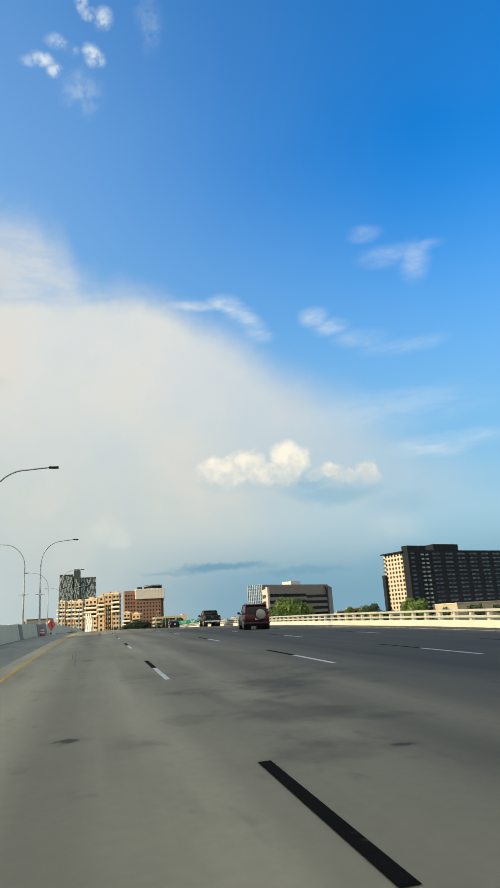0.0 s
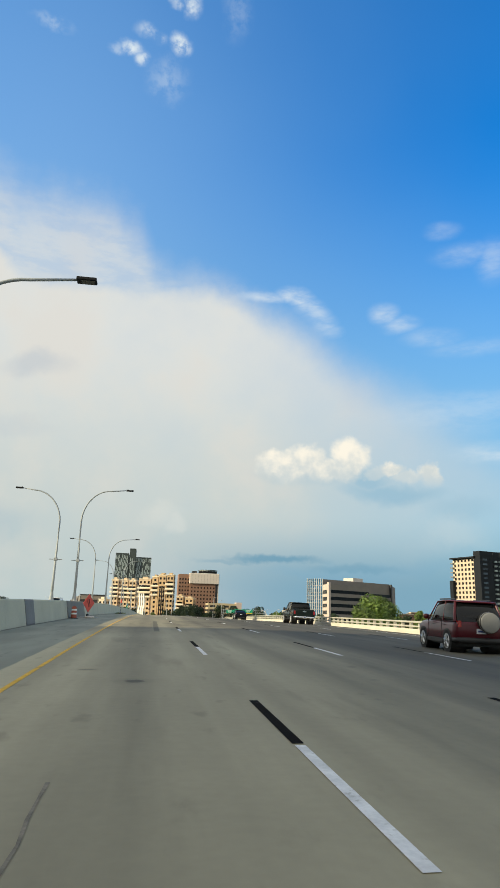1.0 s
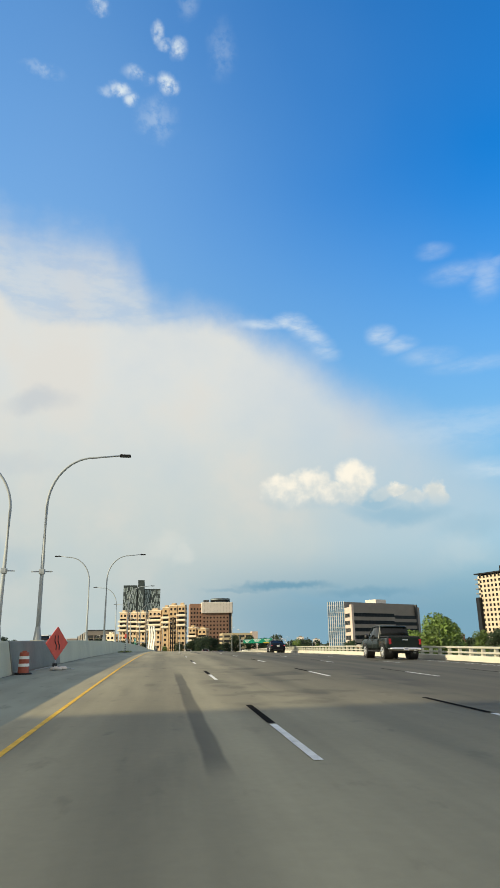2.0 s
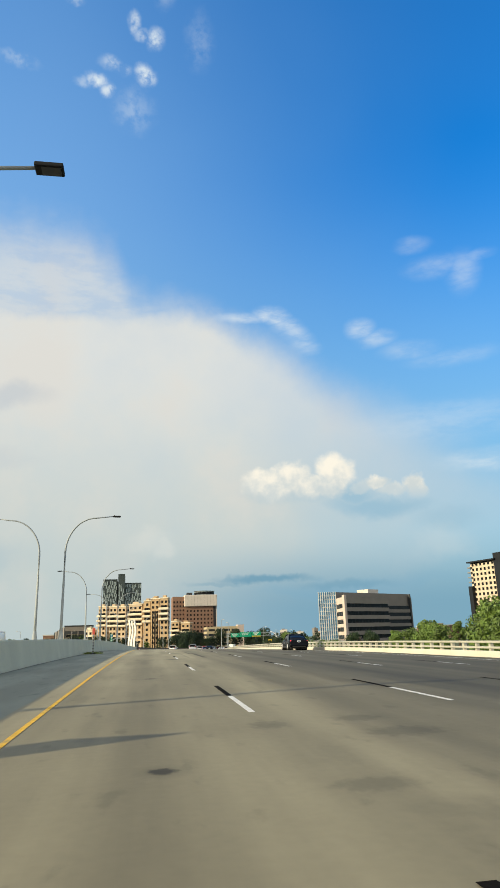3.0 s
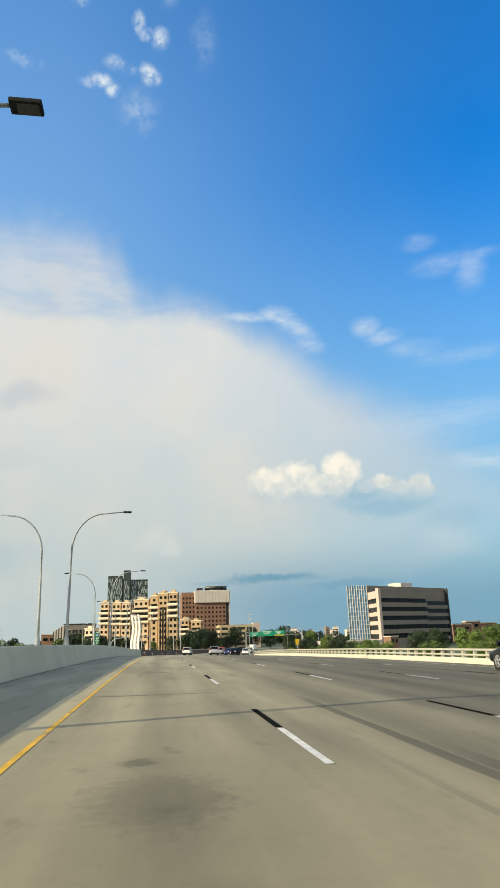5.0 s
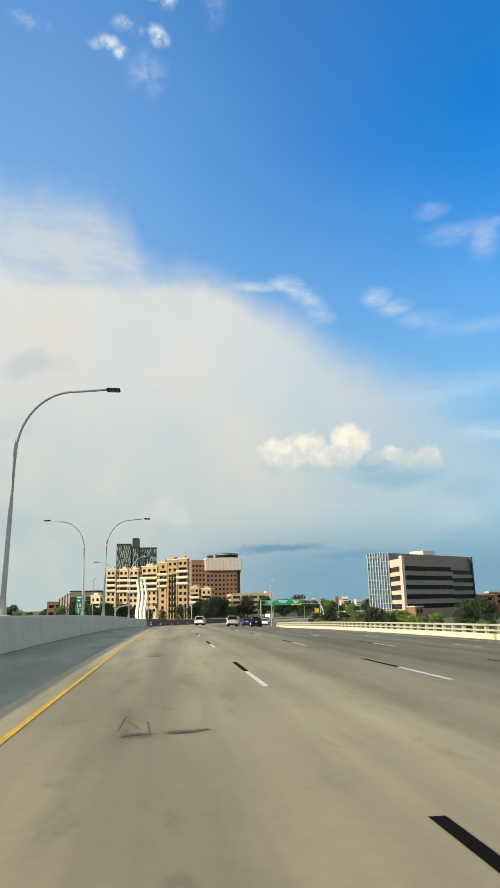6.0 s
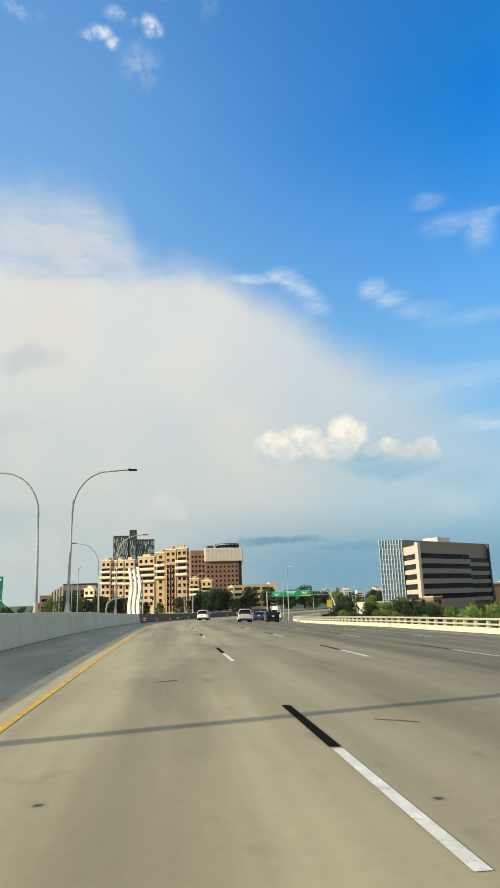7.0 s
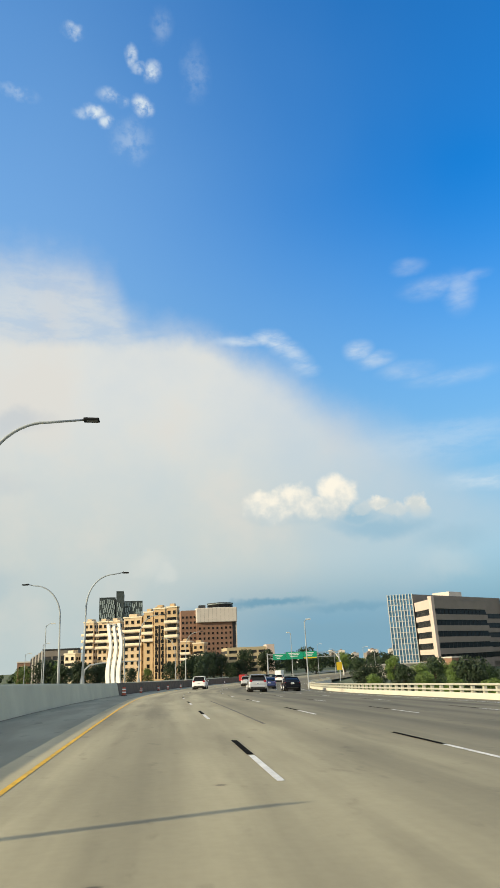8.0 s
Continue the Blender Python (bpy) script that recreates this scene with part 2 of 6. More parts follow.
def road_mat():
    """Brushed concrete deck: wheel-path darkening, oil drip band, stains, tone by place, painted shade on the shoulder.
    """
    m = mat("road_concrete", (0.368, 0.324, 0.204), 0.85, var=0.07, scale=0.35, fine=9, bump=0.06)
    N, L = m.node_tree.nodes, m.node_tree.links
    b = N["Principled BSDF"]
    base = b.inputs["Base Color"].links[0].from_socket
    uv = N.new("ShaderNodeUVMap")          # u across the deck, v along it, in metres
    uv.uv_map = "deck"
    sp = N.new("ShaderNodeSeparateXYZ")
    L.new(uv.outputs[0], sp.inputs[0])

    def mth(op, a, c=0.0):
        n = N.new("ShaderNodeMath")
        n.operation = op
        for i, v in enumerate((a, c)):
            if isinstance(v, bpy.types.NodeSocket):
                L.new(v, n.inputs[i])
            else:
                n.inputs[i].default_value = v
        return n.outputs[0]

    def rng(v, a, c, lo, hi):
        n = N.new("ShaderNodeMapRange")
        n.interpolation_type = "SMOOTHSTEP"
        L.new(v, n.inputs["Value"])
        for k, x in zip(("From Min", "From Max", "To Min", "To Max"), (a, c, lo, hi)):
            n.inputs[k].default_value = x
        return n.outputs["Result"]

    def nz(scale, stretch, detail=5):
        mp = N.new("ShaderNodeMapping")
        mp.inputs["Scale"].default_value = stretch
        L.new(uv.outputs[0], mp.inputs[0])
        n = N.new("ShaderNodeTexNoise")
        n.inputs["Scale"].default_value, n.inputs["Detail"].default_value = scale, detail
        L.new(mp.outputs[0], n.inputs["Vector"])
        return n.outputs["Fac"]

    u, v = sp.outputs["X"], sp.outputs["Y"]
    # distance from the lane's middle, lanes 3.25 m wide
    lane = mth("ABSOLUTE", mth("SUBTRACT", mth("FRACT", mth("DIVIDE", mth("ADD", u, 1.56), 3.25)), 0.5))
    drip = rng(lane, 0.0, 0.17, 0.80, 1.0)
    wob = mth("ADD", lane, mth("MULTIPLY", mth("SUBTRACT", nz(1.0, (0.4, 0.05, 1)), 0.5), 0.15))
    path = mth("MULTIPLY", rng(wob, 0.15, 0.26, 0.0, 1.0), rng(wob, 0.42, 0.31, 0.0, 1.0))
    path = mth("ADD", 1.0, mth("MULTIPLY", path, 0.10))
    streak = rng(nz(1.0, (1.3, 0.06, 1)), 0.3, 0.75, 0.84, 1.10)
    stain = mth("MULTIPLY", rng(nz(1.0, (0.5, 0.05, 1), 7), 0.52, 0.70, 1.0, 0.70), rng(nz(1.0, (1.1, 0.16, 1), 5), 0.56, 0.72, 1.0, 0.80))
    # old tar strips and dark drag marks with soft ragged edges
    rag = mth("MULTIPLY", mth("SUBTRACT", nz(1.0, (2.2, 0.35, 1), 6), 0.5), 0.10)

    def tar(line, v0, v1, half, depth, fade=1.5):
        d = mth("ABSOLUTE", mth("ADD", mth("SUBTRACT", u, line), rag))
        k = mth("MULTIPLY", rng(d, half * 1.3, half * 0.75, 0.0, depth), mth("MULTIPLY", rng(v, v0, v0 + fade, 0.0, 1.0), rng(v, v1, v1 - fade * 3, 0.0, 1.0)))
        return mth("SUBTRACT", 1.0, k)

    marks = mth("MULTIPLY", tar(0.73, 48.0, 67.0, 0.115, 0.55), mth("MULTIPLY", mth("MULTIPLY", tar(3.18, 98.0, 112.0, 0.11, 0.62), tar(2.95, 107.0, 119.0, 0.09, 0.5)), tar(2.35, 98.0, 112.0, 0.05, 0.2)))
    blot = rng(nz(1.0, (0.55, 0.42, 1), 6), 0.50, 0.64, 0.0, 0.45)
    area = mth("MULTIPLY", mth("MULTIPLY", rng(v, 50.0, 56.0, 0.0, 1.0), rng(v, 72.0, 64.0, 0.0, 1.0)), mth("MULTIPLY", rng(u, 0.9, 1.8, 0.0, 1.0), rng(u, 8.0, 5.5, 0.0, 1.0)))
    marks = mth("MULTIPLY", marks, mth("SUBTRACT", 1.0, mth("MULTIPLY", blot, area)))
    area2 = mth("MULTIPLY", mth("MULTIPLY", rng(v, 3.0, 6.0, 0.0, 1.0), rng(v, 15.0, 11.0, 0.0, 1.0)), mth("MULTIPLY", rng(u, 0.4, 1.0, 0.0, 1.0), rng(u, 6.0, 4.0, 0.0, 1.0)))
    marks = mth("MULTIPLY", marks, mth("SUBTRACT", 1.0, mth("MULTIPLY", blot, area2)))
    worn = mth("SUBTRACT", 1.0, rng(nz(1.0, (2.6, 1.1, 1), 7), 0.60, 0.74, 0.0, 0.22))
    marks = mth("MULTIPLY", marks, worn)
    # pits and patched spots with ragged dark cores and faint halos: place across and along, half width, half length, depth
    fray = mth("MULTIPLY", mth("SUBTRACT", nz(1.0, (9, 6, 1), 6), 0.5), 1.5)
    for pu, pv, pw, pl, depth in ((0.15, 7.27, 0.11, 0.10, 0.75), (2.9, 5.4, 0.09, 0.06, 0.7), (0.26, 19.6, 0.12, 0.14, 0.5), (0.21, 31.76, 0.14, 0.16, 0.6), (-0.62, 33.4, 0.12, 0.1, 0.4),
                                  (0.29, 69.4, 0.11, 0.13, 0.8), (0.27, 82.06, 0.14, 0.14, 0.7), (1.79, 56.91, 0.03, 0.03, 0.85), (0.30, 106.7, 0.16, 0.14, 0.6), (0.07, 108.9, 0.5, 0.8, 0.25),
                                  (-0.15, 110.5, 0.16, 0.2, 0.4), (-0.16, 130.3, 0.15, 0.16, 0.4), (0.27, 130.42, 0.16, 0.10, 0.6), (-0.56, 147.95, 0.03, 0.03, 0.8), (1.96, 147.6, 0.03, 0.03, 0.8),
                                  (1.0, 170.8, 0.05, 0.05, 0.5), (-0.1, 167.2, 0.05, 0.04, 0.6), (1.48, 97.3, 0.26, 0.5, 0.45), (-0.26, 142.35, 0.2, 0.10, 0.5), (-0.22, 142.9, 0.16, 0.5, 0.22),
                                  (1.62, 58.9, 0.22, 0.40, 0.26), (1.95, 58.2, 0.20, 0.35, 0.28), (2.35, 59.0, 0.16, 0.3, 0.22), (-0.09, 59.9, 0.12, 0.5, 0.22), (1.7, 71.9, 0.22, 0.30, 0.28), (2.95, 72.1, 0.30, 0.25, 0.28), (3.1, 70.8, 0.40, 0.30, 0.3),
                                  (3.0, 10.6, 0.30, 0.45, 0.3), (3.5, 10.0, 0.30, 0.35, 0.25), (1.43, 7.8, 0.22, 0.35, 0.22), (1.9, 68.4, 0.3, 0.2, 0.25), (3.4, 67.2, 0.45, 0.25, 0.28)):
        du, dv = mth("DIVIDE", mth("SUBTRACT", u, pu), pw), mth("DIVIDE", mth("SUBTRACT", v, pv), pl)
        d = mth("ADD", mth("SQRT", mth("ADD", mth("MULTIPLY", du, du), mth("MULTIPLY", dv, dv))), fray)
        marks = mth("MULTIPLY", marks, mth("SUBTRACT", 1.0, rng(d, 1.5, 0.6, 0.0, depth)))
        marks = mth("MULTIPLY", marks, mth("SUBTRACT", 1.0, rng(d, 3.0, 1.0, 0.0, depth * 0.22)))
    # tone by place: darker from 42 to 112 m, and towards the right
    dark_stretch = mth("MULTIPLY", rng(v, 42.0, 54.0, 0.0, 1.0), rng(v, 112.0, 76.0, 0.0, 1.0))
    deck_tone = mth("SUBTRACT", mth("ADD", rng(v, 30.0, 60.0, 0.95, 0.84), rng(v, 90.0, 165.0, 0.0, 0.17)), mth("MULTIPLY", dark_stretch, 0.20))
    deck_tone = mth("MULTIPLY", deck_tone, mth("SUBTRACT", 1.0, mth("MULTIPLY", rng(u, 1.4, 7.5, 0.0, 1.0), mth("ADD", rng(v, 28.0, 45.0, 0.12, 0.0), rng(v, 70.0, 165.0, 0.68, 0.50)))))
    deck_tone = mth("MULTIPLY", deck_tone, mth("SUBTRACT", 1.0, mth("MULTIPLY", rng(u, 0.3, 2.4, 0.0, 1.0), rng(v, 24.0, 12.0, 0.0, 0.24))))
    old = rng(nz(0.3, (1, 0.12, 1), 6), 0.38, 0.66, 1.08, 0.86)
    f = drip
    # sunlit strip left of the yellow line, its light put into the tone
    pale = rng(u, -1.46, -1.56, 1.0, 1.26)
    for k in (path, streak, stain, deck_tone, old, marks, pale):
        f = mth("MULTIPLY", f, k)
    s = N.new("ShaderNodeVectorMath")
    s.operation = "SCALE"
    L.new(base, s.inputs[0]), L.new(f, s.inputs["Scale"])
    # shoulder: sunlit strip painted pale by the line, then barrier shade painted blue-grey, ragged-edged
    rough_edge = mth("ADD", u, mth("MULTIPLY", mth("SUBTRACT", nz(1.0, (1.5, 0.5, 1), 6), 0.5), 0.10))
    shaded_side = rng(rough_edge, -1.98, -2.05, 0.0, 1.0)
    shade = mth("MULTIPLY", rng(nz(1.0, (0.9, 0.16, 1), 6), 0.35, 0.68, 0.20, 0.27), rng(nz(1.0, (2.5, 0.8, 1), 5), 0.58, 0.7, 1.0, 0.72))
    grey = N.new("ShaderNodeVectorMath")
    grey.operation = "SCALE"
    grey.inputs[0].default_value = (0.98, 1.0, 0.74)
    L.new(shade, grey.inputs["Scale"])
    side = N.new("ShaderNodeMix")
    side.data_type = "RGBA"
    L.new(shaded_side, side.inputs["Factor"]), L.new(s.outputs[0], side.inputs["A"]), L.new(grey.outputs[0], side.inputs["B"])
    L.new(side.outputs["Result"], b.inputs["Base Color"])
    return m


def worn_paint(name, col, under, lo, hi, scale, spec=0.2):
    """Road paint scuffed through to the concrete in ragged spots."""
    m = mat(name, col, 0.9, var=0.14, scale=4, fine=30, spec=spec)
    N, L = m.node_tree.nodes, m.node_tree.links
    b = N["Principled BSDF"]
    base = b.inputs["Base Color"].links[0].from_socket
    tc, n, r, mx = N.new("ShaderNodeTexCoord"), N.new("ShaderNodeTexNoise"), N.new("ShaderNodeMapRange"), N.new("ShaderNodeMix")
    n.inputs["Scale"].default_value, n.inputs["Detail"].default_value, n.inputs["Roughness"].default_value = scale, 8, 0.7
    L.new(tc.outputs["Object"], n.inputs["Vector"])
    for k, v in (("From Min", lo), ("From Max", hi)):
        r.inputs[k].default_value = v
    L.new(n.outputs["Fac"], r.inputs["Value"])
    mx.data_type = "RGBA"
    mx.inputs["B"].default_value = (*under, 1)
    L.new(r.outputs[0], mx.inputs["Factor"]), L.new(base, mx.inputs["A"]), L.new(mx.outputs["Result"], b.inputs["Base Color"])
    return m


M = dict(
    road=road_mat(),
    mark=mat("dark_scuff", (0.165, 0.142, 0.10), 0.95, spec=0.1, var=0.35, scale=5),
    faint_mark=mat("faint_scuff", (0.215, 0.19, 0.145), 0.95, spec=0.1, var=0.3, scale=5),
    crack=mat("crack_dark", (0.15, 0.132, 0.10), 0.9, var=0.3, scale=3),
    white_line=worn_paint("white_line_paint", (0.72, 0.71, 0.67), (0.30, 0.27, 0.20), 0.57, 0.74, 9.0),
    black_line=worn_paint("black_line_tape", (0.010, 0.009, 0.008), (0.10, 0.09, 0.07), 0.60, 0.80, 6.0, 0.02),
    yellow_line=worn_paint("yellow_line_paint", (0.70, 0.42, 0.06), (0.30, 0.25, 0.15), 0.54, 0.72, 1.3),
    concrete=mat("barrier_concrete", (0.50, 0.485, 0.36), 0.85, var=0.09, scale=0.5, fine=14, bump=0.15, vary=0.02),
    dark_fence=mat("brown_barrier_boards", (0.105, 0.078, 0.052), 0.9, var=0.3, scale=1.0, fine=14, bump=0.25),
    darker_concrete=mat("darker_concrete", (0.19, 0.19, 0.16), 0.8, var=0.2, scale=0.6, fine=14, bump=0.15),
    dark_concrete=mat("patched_concrete", (0.20, 0.20, 0.19), 0.9, var=0.15, scale=1.0, fine=14, bump=0.25),
    parapet=mat("parapet_concrete", (0.62, 0.58, 0.48), 0.85, var=0.08, scale=0.6, fine=16, bump=0.2),
    rail=mat("rail_paint", (0.55, 0.53, 0.44), 0.45, metal=0.2, var=0.06, scale=2, bump=0.05),
    steel=mat("galvanised_steel", (0.36, 0.39, 0.41), 0.6, metal=0.0, var=0.08, scale=1.2, fine=6, bump=0.0, spec=0.3),
    lamp_head=mat("lamp_head_grey", (0.014, 0.015, 0.017), 0.7, var=0.1, bump=0.0, spec=0.2),
    lens=mat("lamp_lens", (0.03, 0.03, 0.03), 0.35, var=0.05, bump=0),
    ground=mat("ground_grass_earth", (0.085, 0.105, 0.045), 0.95, var=0.45, scale=0.03, fine=0.9, bump=0.4),
    leaf=mat("leaf_green", (0.105, 0.165, 0.028), 0.6, var=0.35, scale=0.8, fine=6, bump=0.1, vary=0.30),
    # dark foliage colour, with shade at the buildings' feet put into it
    leaf_dark=mat("leaf_dark_green", (0.021, 0.042, 0.013), 0.65, var=0.35, scale=0.8, fine=6, bump=0.1, vary=0.25),
    bark=mat("bark", (0.085, 0.065, 0.048), 0.95, var=0.3, scale=4, fine=20, bump=0.6, stretch=(1, 1, 0.3)),
    weed=mat("weed_green", (0.16, 0.20, 0.035), 0.7, var=0.3, scale=5),
    tan=mat("tan_stucco", (0.50, 0.355, 0.21), 0.9, var=0.08, scale=0.25, fine=6),
    tan_pale=mat("pale_tan_stucco", (0.58, 0.45, 0.31), 0.9, var=0.08, scale=0.25, fine=6),
    cream=mat("cream_stucco", (0.76, 0.66, 0.50), 0.9, var=0.06, scale=0.25, fine=6),
    sand=mat("sand_concrete", (0.50, 0.41, 0.26), 0.9, var=0.08, scale=0.2, fine=6),
    brick=mat("brown_brick", (0.27, 0.155, 0.105), 0.9, var=0.12, scale=0.4, fine=9),
    crown=mat("white_precast", (0.62, 0.56, 0.50), 0.85, var=0.05, scale=0.3, fine=6),
    dark_glass=mat("dark_window_glass", (0.014, 0.014, 0.014), 0.18, var=0.3, scale=0.3, fine=2, bump=0.03, vary=0.5, spec=0.18),
    sky_glass=mat("blue_curtain_glass", (0.075, 0.19, 0.32), 0.10, metal=0.15, var=0.2, scale=0.3, fine=2, bump=0.03, vary=0.35),
    mullion=mat("aluminium_mullion", (0.62, 0.62, 0.60), 0.4, metal=0.3, var=0.06, bump=0.03),
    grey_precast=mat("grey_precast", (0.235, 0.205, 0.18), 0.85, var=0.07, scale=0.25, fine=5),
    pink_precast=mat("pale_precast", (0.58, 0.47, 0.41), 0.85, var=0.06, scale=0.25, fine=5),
    charcoal=mat("charcoal_cladding", (0.040, 0.042, 0.045), 0.6, var=0.15, scale=0.3, fine=5),
    tower_wall=mat("black_cladding", (0.010, 0.013, 0.018), 0.6, var=0.2, scale=0.2, fine=5, spec=0.25),
    tower_glass=mat("dull_tower_glass", (0.05, 0.066, 0.085), 0.22, var=0.3, scale=0.3, fine=2, bump=0.02, vary=0.6, spec=0.6),
    pale_panel=mat("cream_panel", (0.60, 0.50, 0.38), 0.85, var=0.05, scale=0.3, fine=5),
    grey_panel=mat("balcony_grey", (0.20, 0.205, 0.21), 0.6, var=0.12, scale=0.4, fine=5),
    tower_dark=mat("tower_dark_panel", (0.050, 0.064, 0.064), 0.5, var=0.15, scale=0.05, fine=1),
    tower_pale=mat("tower_pale_panel", (0.34, 0.40, 0.40), 0.6, var=0.1, scale=0.05, fine=1),
    roofing=mat("roof_gravel", (0.22, 0.21, 0.20), 0.95, var=0.2, scale=0.5, fine=8),
    white_steel=mat("white_painted_steel", (0.74, 0.71, 0.64), 0.5, var=0.06, scale=0.5, bump=0.05),
    green_sign=mat("green_sign_sheet", (0.006, 0.34, 0.19), 0.45, var=0.06, scale=1, bump=0.02),
    deep_green=mat("deep_green_sign_sheet", (0.006, 0.17, 0.10), 0.45, var=0.06, scale=1, bump=0.02),
    blue_sign=mat("blue_sign_sheet", (0.02, 0.13, 0.42), 0.45, var=0.06, bump=0.02),
    yellow_sign=mat("yellow_sign_sheet", (0.75, 0.50, 0.03), 0.45, var=0.06, bump=0.02),
    sign_white=mat("sign_white_sheet", (0.80, 0.82, 0.80), 0.45, var=0.04, bump=0.02),
    dull_orange=mat("faded_red_plastic", (0.36, 0.085, 0.05), 0.6, var=0.15, scale=4, bump=0.05),
    pink_flag=mat("orange_red_sheet", (0.66, 0.10, 0.07), 0.5, var=0.08, scale=4, bump=0.05),
    rubber=mat("tyre_rubber", (0.012, 0.012, 0.012), 0.8, var=0.2, scale=8, bump=0.2),
    alloy=mat("alloy_rim", (0.62, 0.62, 0.62), 0.3, metal=0.8, var=0.06, bump=0.02),
    trim=mat("black_plastic_trim", (0.014, 0.014, 0.015), 0.55, var=0.15, scale=6, bump=0.1),
    car_glass=mat("tinted_car_glass", (0.008, 0.009, 0.010), 0.08, var=0.2, scale=2, bump=0.0, spec=0.3),
    chrome=mat("chrome_trim", (0.72, 0.72, 0.72), 0.15, metal=1.0, var=0.04, bump=0.0),
    plate=mat("plate_white", (0.70, 0.72, 0.74), 0.4, var=0.05, bump=0.0),
    plate_bar=mat("plate_bar_blue", (0.04, 0.07, 0.22), 0.4, var=0.05, bump=0.0),
    tail_red=mat("tail_lamp_red", (0.34, 0.010, 0.016), 0.15, var=0.1, bump=0.0, coat=0.5),
    brake_on=lamp_mat("brake_lamp_glow", (0.9, 0.06, 0.09), 0.8),
    red_paint=mat("maroon_car_paint", (0.075, 0.006, 0.012), 0.32, metal=0.0, var=0.05, scale=1, bump=0.0, coat=0.25, spec=0.25),
    green_black=mat("dark_green_car_paint", (0.009, 0.015, 0.014), 0.25, metal=0.0, var=0.06, bump=0.0, coat=0.08, spec=0.15),
    navy=mat("black_blue_car_paint", (0.004, 0.005, 0.008), 0.25, metal=0.0, var=0.06, bump=0.0, coat=0.06, spec=0.12),
    white_paint=mat("white_car_paint", (0.80, 0.80, 0.79), 0.3, var=0.03, bump=0.0, coat=0.6),
    silver=mat("silver_car_paint", (0.52, 0.53, 0.54), 0.28, metal=0.55, var=0.04, bump=0.0, coat=0.7),
    blue_paint=mat("blue_car_paint", (0.018, 0.032, 0.12), 0.25, metal=0.3, var=0.05, bump=0.0, coat=0.8),
    truck_red=mat("red_truck_paint", (0.42, 0.025, 0.02), 0.35, var=0.06, bump=0.0, coat=0.5),
    grey_cover=mat("grey_spare_cover", (0.24, 0.24, 0.23), 0.5, var=0.06, scale=3, bump=0.05),
    bed_grey=mat("bronze_car_paint", (0.16, 0.13, 0.11), 0.3, metal=0.4, var=0.05, bump=0.0, coat=0.6),
)


# ---- mesh helpers ----
def mesh_of(name, bm, material, smooth=False):
    me = bpy.data.meshes.new(name)
    bm.to_mesh(me)
    bm.free()
    me.materials.append(material)
    if smooth:
        for p in me.polygons:
            p.use_smooth = True
    return me


def part(name, bm, material, parent=None, label="", smooth=False, m=None):
    """One mesh object out of a bmesh, under a thing or part."""
    ob = new(name, bm if isinstance(bm, bpy.types.Mesh) else mesh_of(name, bm, material, smooth))
    if parent is not None:
        ob.parent = parent
    if m is not None:
        ob.matrix_basis = m
    return tagged(ob, label)


def thing(name, m, label, category, group="", kind=""):
    ob = new(name)
    ob.matrix_basis = m
    return tagged(ob, label, category, group, kind)


def box(bm, x0, x1, y0, y1, z0, z1, bevel=0.0):
    r = bmesh.ops.create_cube(bm, size=1, matrix=Matrix.LocRotScale(((x0 + x1) / 2, (y0 + y1) / 2, (z0 + z1) / 2), None, (abs(x1 - x0), abs(y1 - y0), abs(z1 - z0))))
    if bevel:
        es = list({e for v in r["verts"] for e in v.link_edges})
        bmesh.ops.bevel(bm, geom=es, offset=bevel, segments=2, affect="EDGES", profile=0.6)
    return bm


def boxed(x0, x1, y0, y1, z0, z1, bevel=0.0):
    return box(bmesh.new(), x0, x1, y0, y1, z0, z1, bevel)


def rod(bm, a, b, r0, r1=None, n=10):
    a, b = Vector(a), Vector(b)
    d = b - a
    q = d.to_track_quat("Z", "Y").to_matrix().to_4x4()
    bmesh.ops.create_cone(bm, cap_ends=True, segments=n, radius1=r0, radius2=r0 if r1 is None else r1, depth=d.length,
                          matrix=Matrix.Translation((a + b) / 2) @ q)
    return bm


def sweep(path, radii, n=10):
    """A tube along a path of points, with a radius at each."""
    bm = bmesh.new()
    rings = []
    for i, p in enumerate(path):
        t = (Vector(path[min(i + 1, len(path) - 1)]) - Vector(path[max(i - 1, 0)])).normalized()
        q = t.to_track_quat("Z", "Y").to_matrix()
        rings.append([bm.verts.new(Vector(p) + q @ Vector((math.cos(k * 2 * math.pi / n) * radii[i], math.sin(k * 2 * math.pi / n) * radii[i], 0))) for k in range(n)])
    for a, b in zip(rings, rings[1:]):
        for k in range(n):
            bm.faces.new((a[k], a[(k + 1) % n], b[(k + 1) % n], b[k]))
    bm.faces.new(rings[0][::-1]), bm.faces.new(rings[-1])
    return bm


def loft(stations, n=24, power=4.0, lean=0.0):
    """Rounded car forms: stations of (y, low, high, half width); lean narrows them towards the top."""
    bm = bmesh.new()
    rings = []
    for y, z0, z1, w in stations:
        ring = []
        for k in range(n):
            c, s = math.cos(2 * math.pi * k / n), math.sin(2 * math.pi * k / n)
            x = w * math.copysign(abs(c) ** (2 / power), c)
            z = math.copysign(abs(s) ** (2 / power), s)
            ring.append(bm.verts.new((x * (1 - lean * (z + 1) / 2), y, (z0 + z1) / 2 + z * (z1 - z0) / 2)))
        rings.append(ring)
    for a, b in zip(rings, rings[1:]):
        for k in range(n):
            bm.faces.new((a[k], a[(k + 1) % n], b[(k + 1) % n], b[k]))
    bm.faces.new(rings[0][::-1]), bm.faces.new(rings[-1])
    bmesh.ops.recalc_face_normals(bm, faces=bm.faces)
    return bm


# ---- the road's line ----
GROUND = -3.6


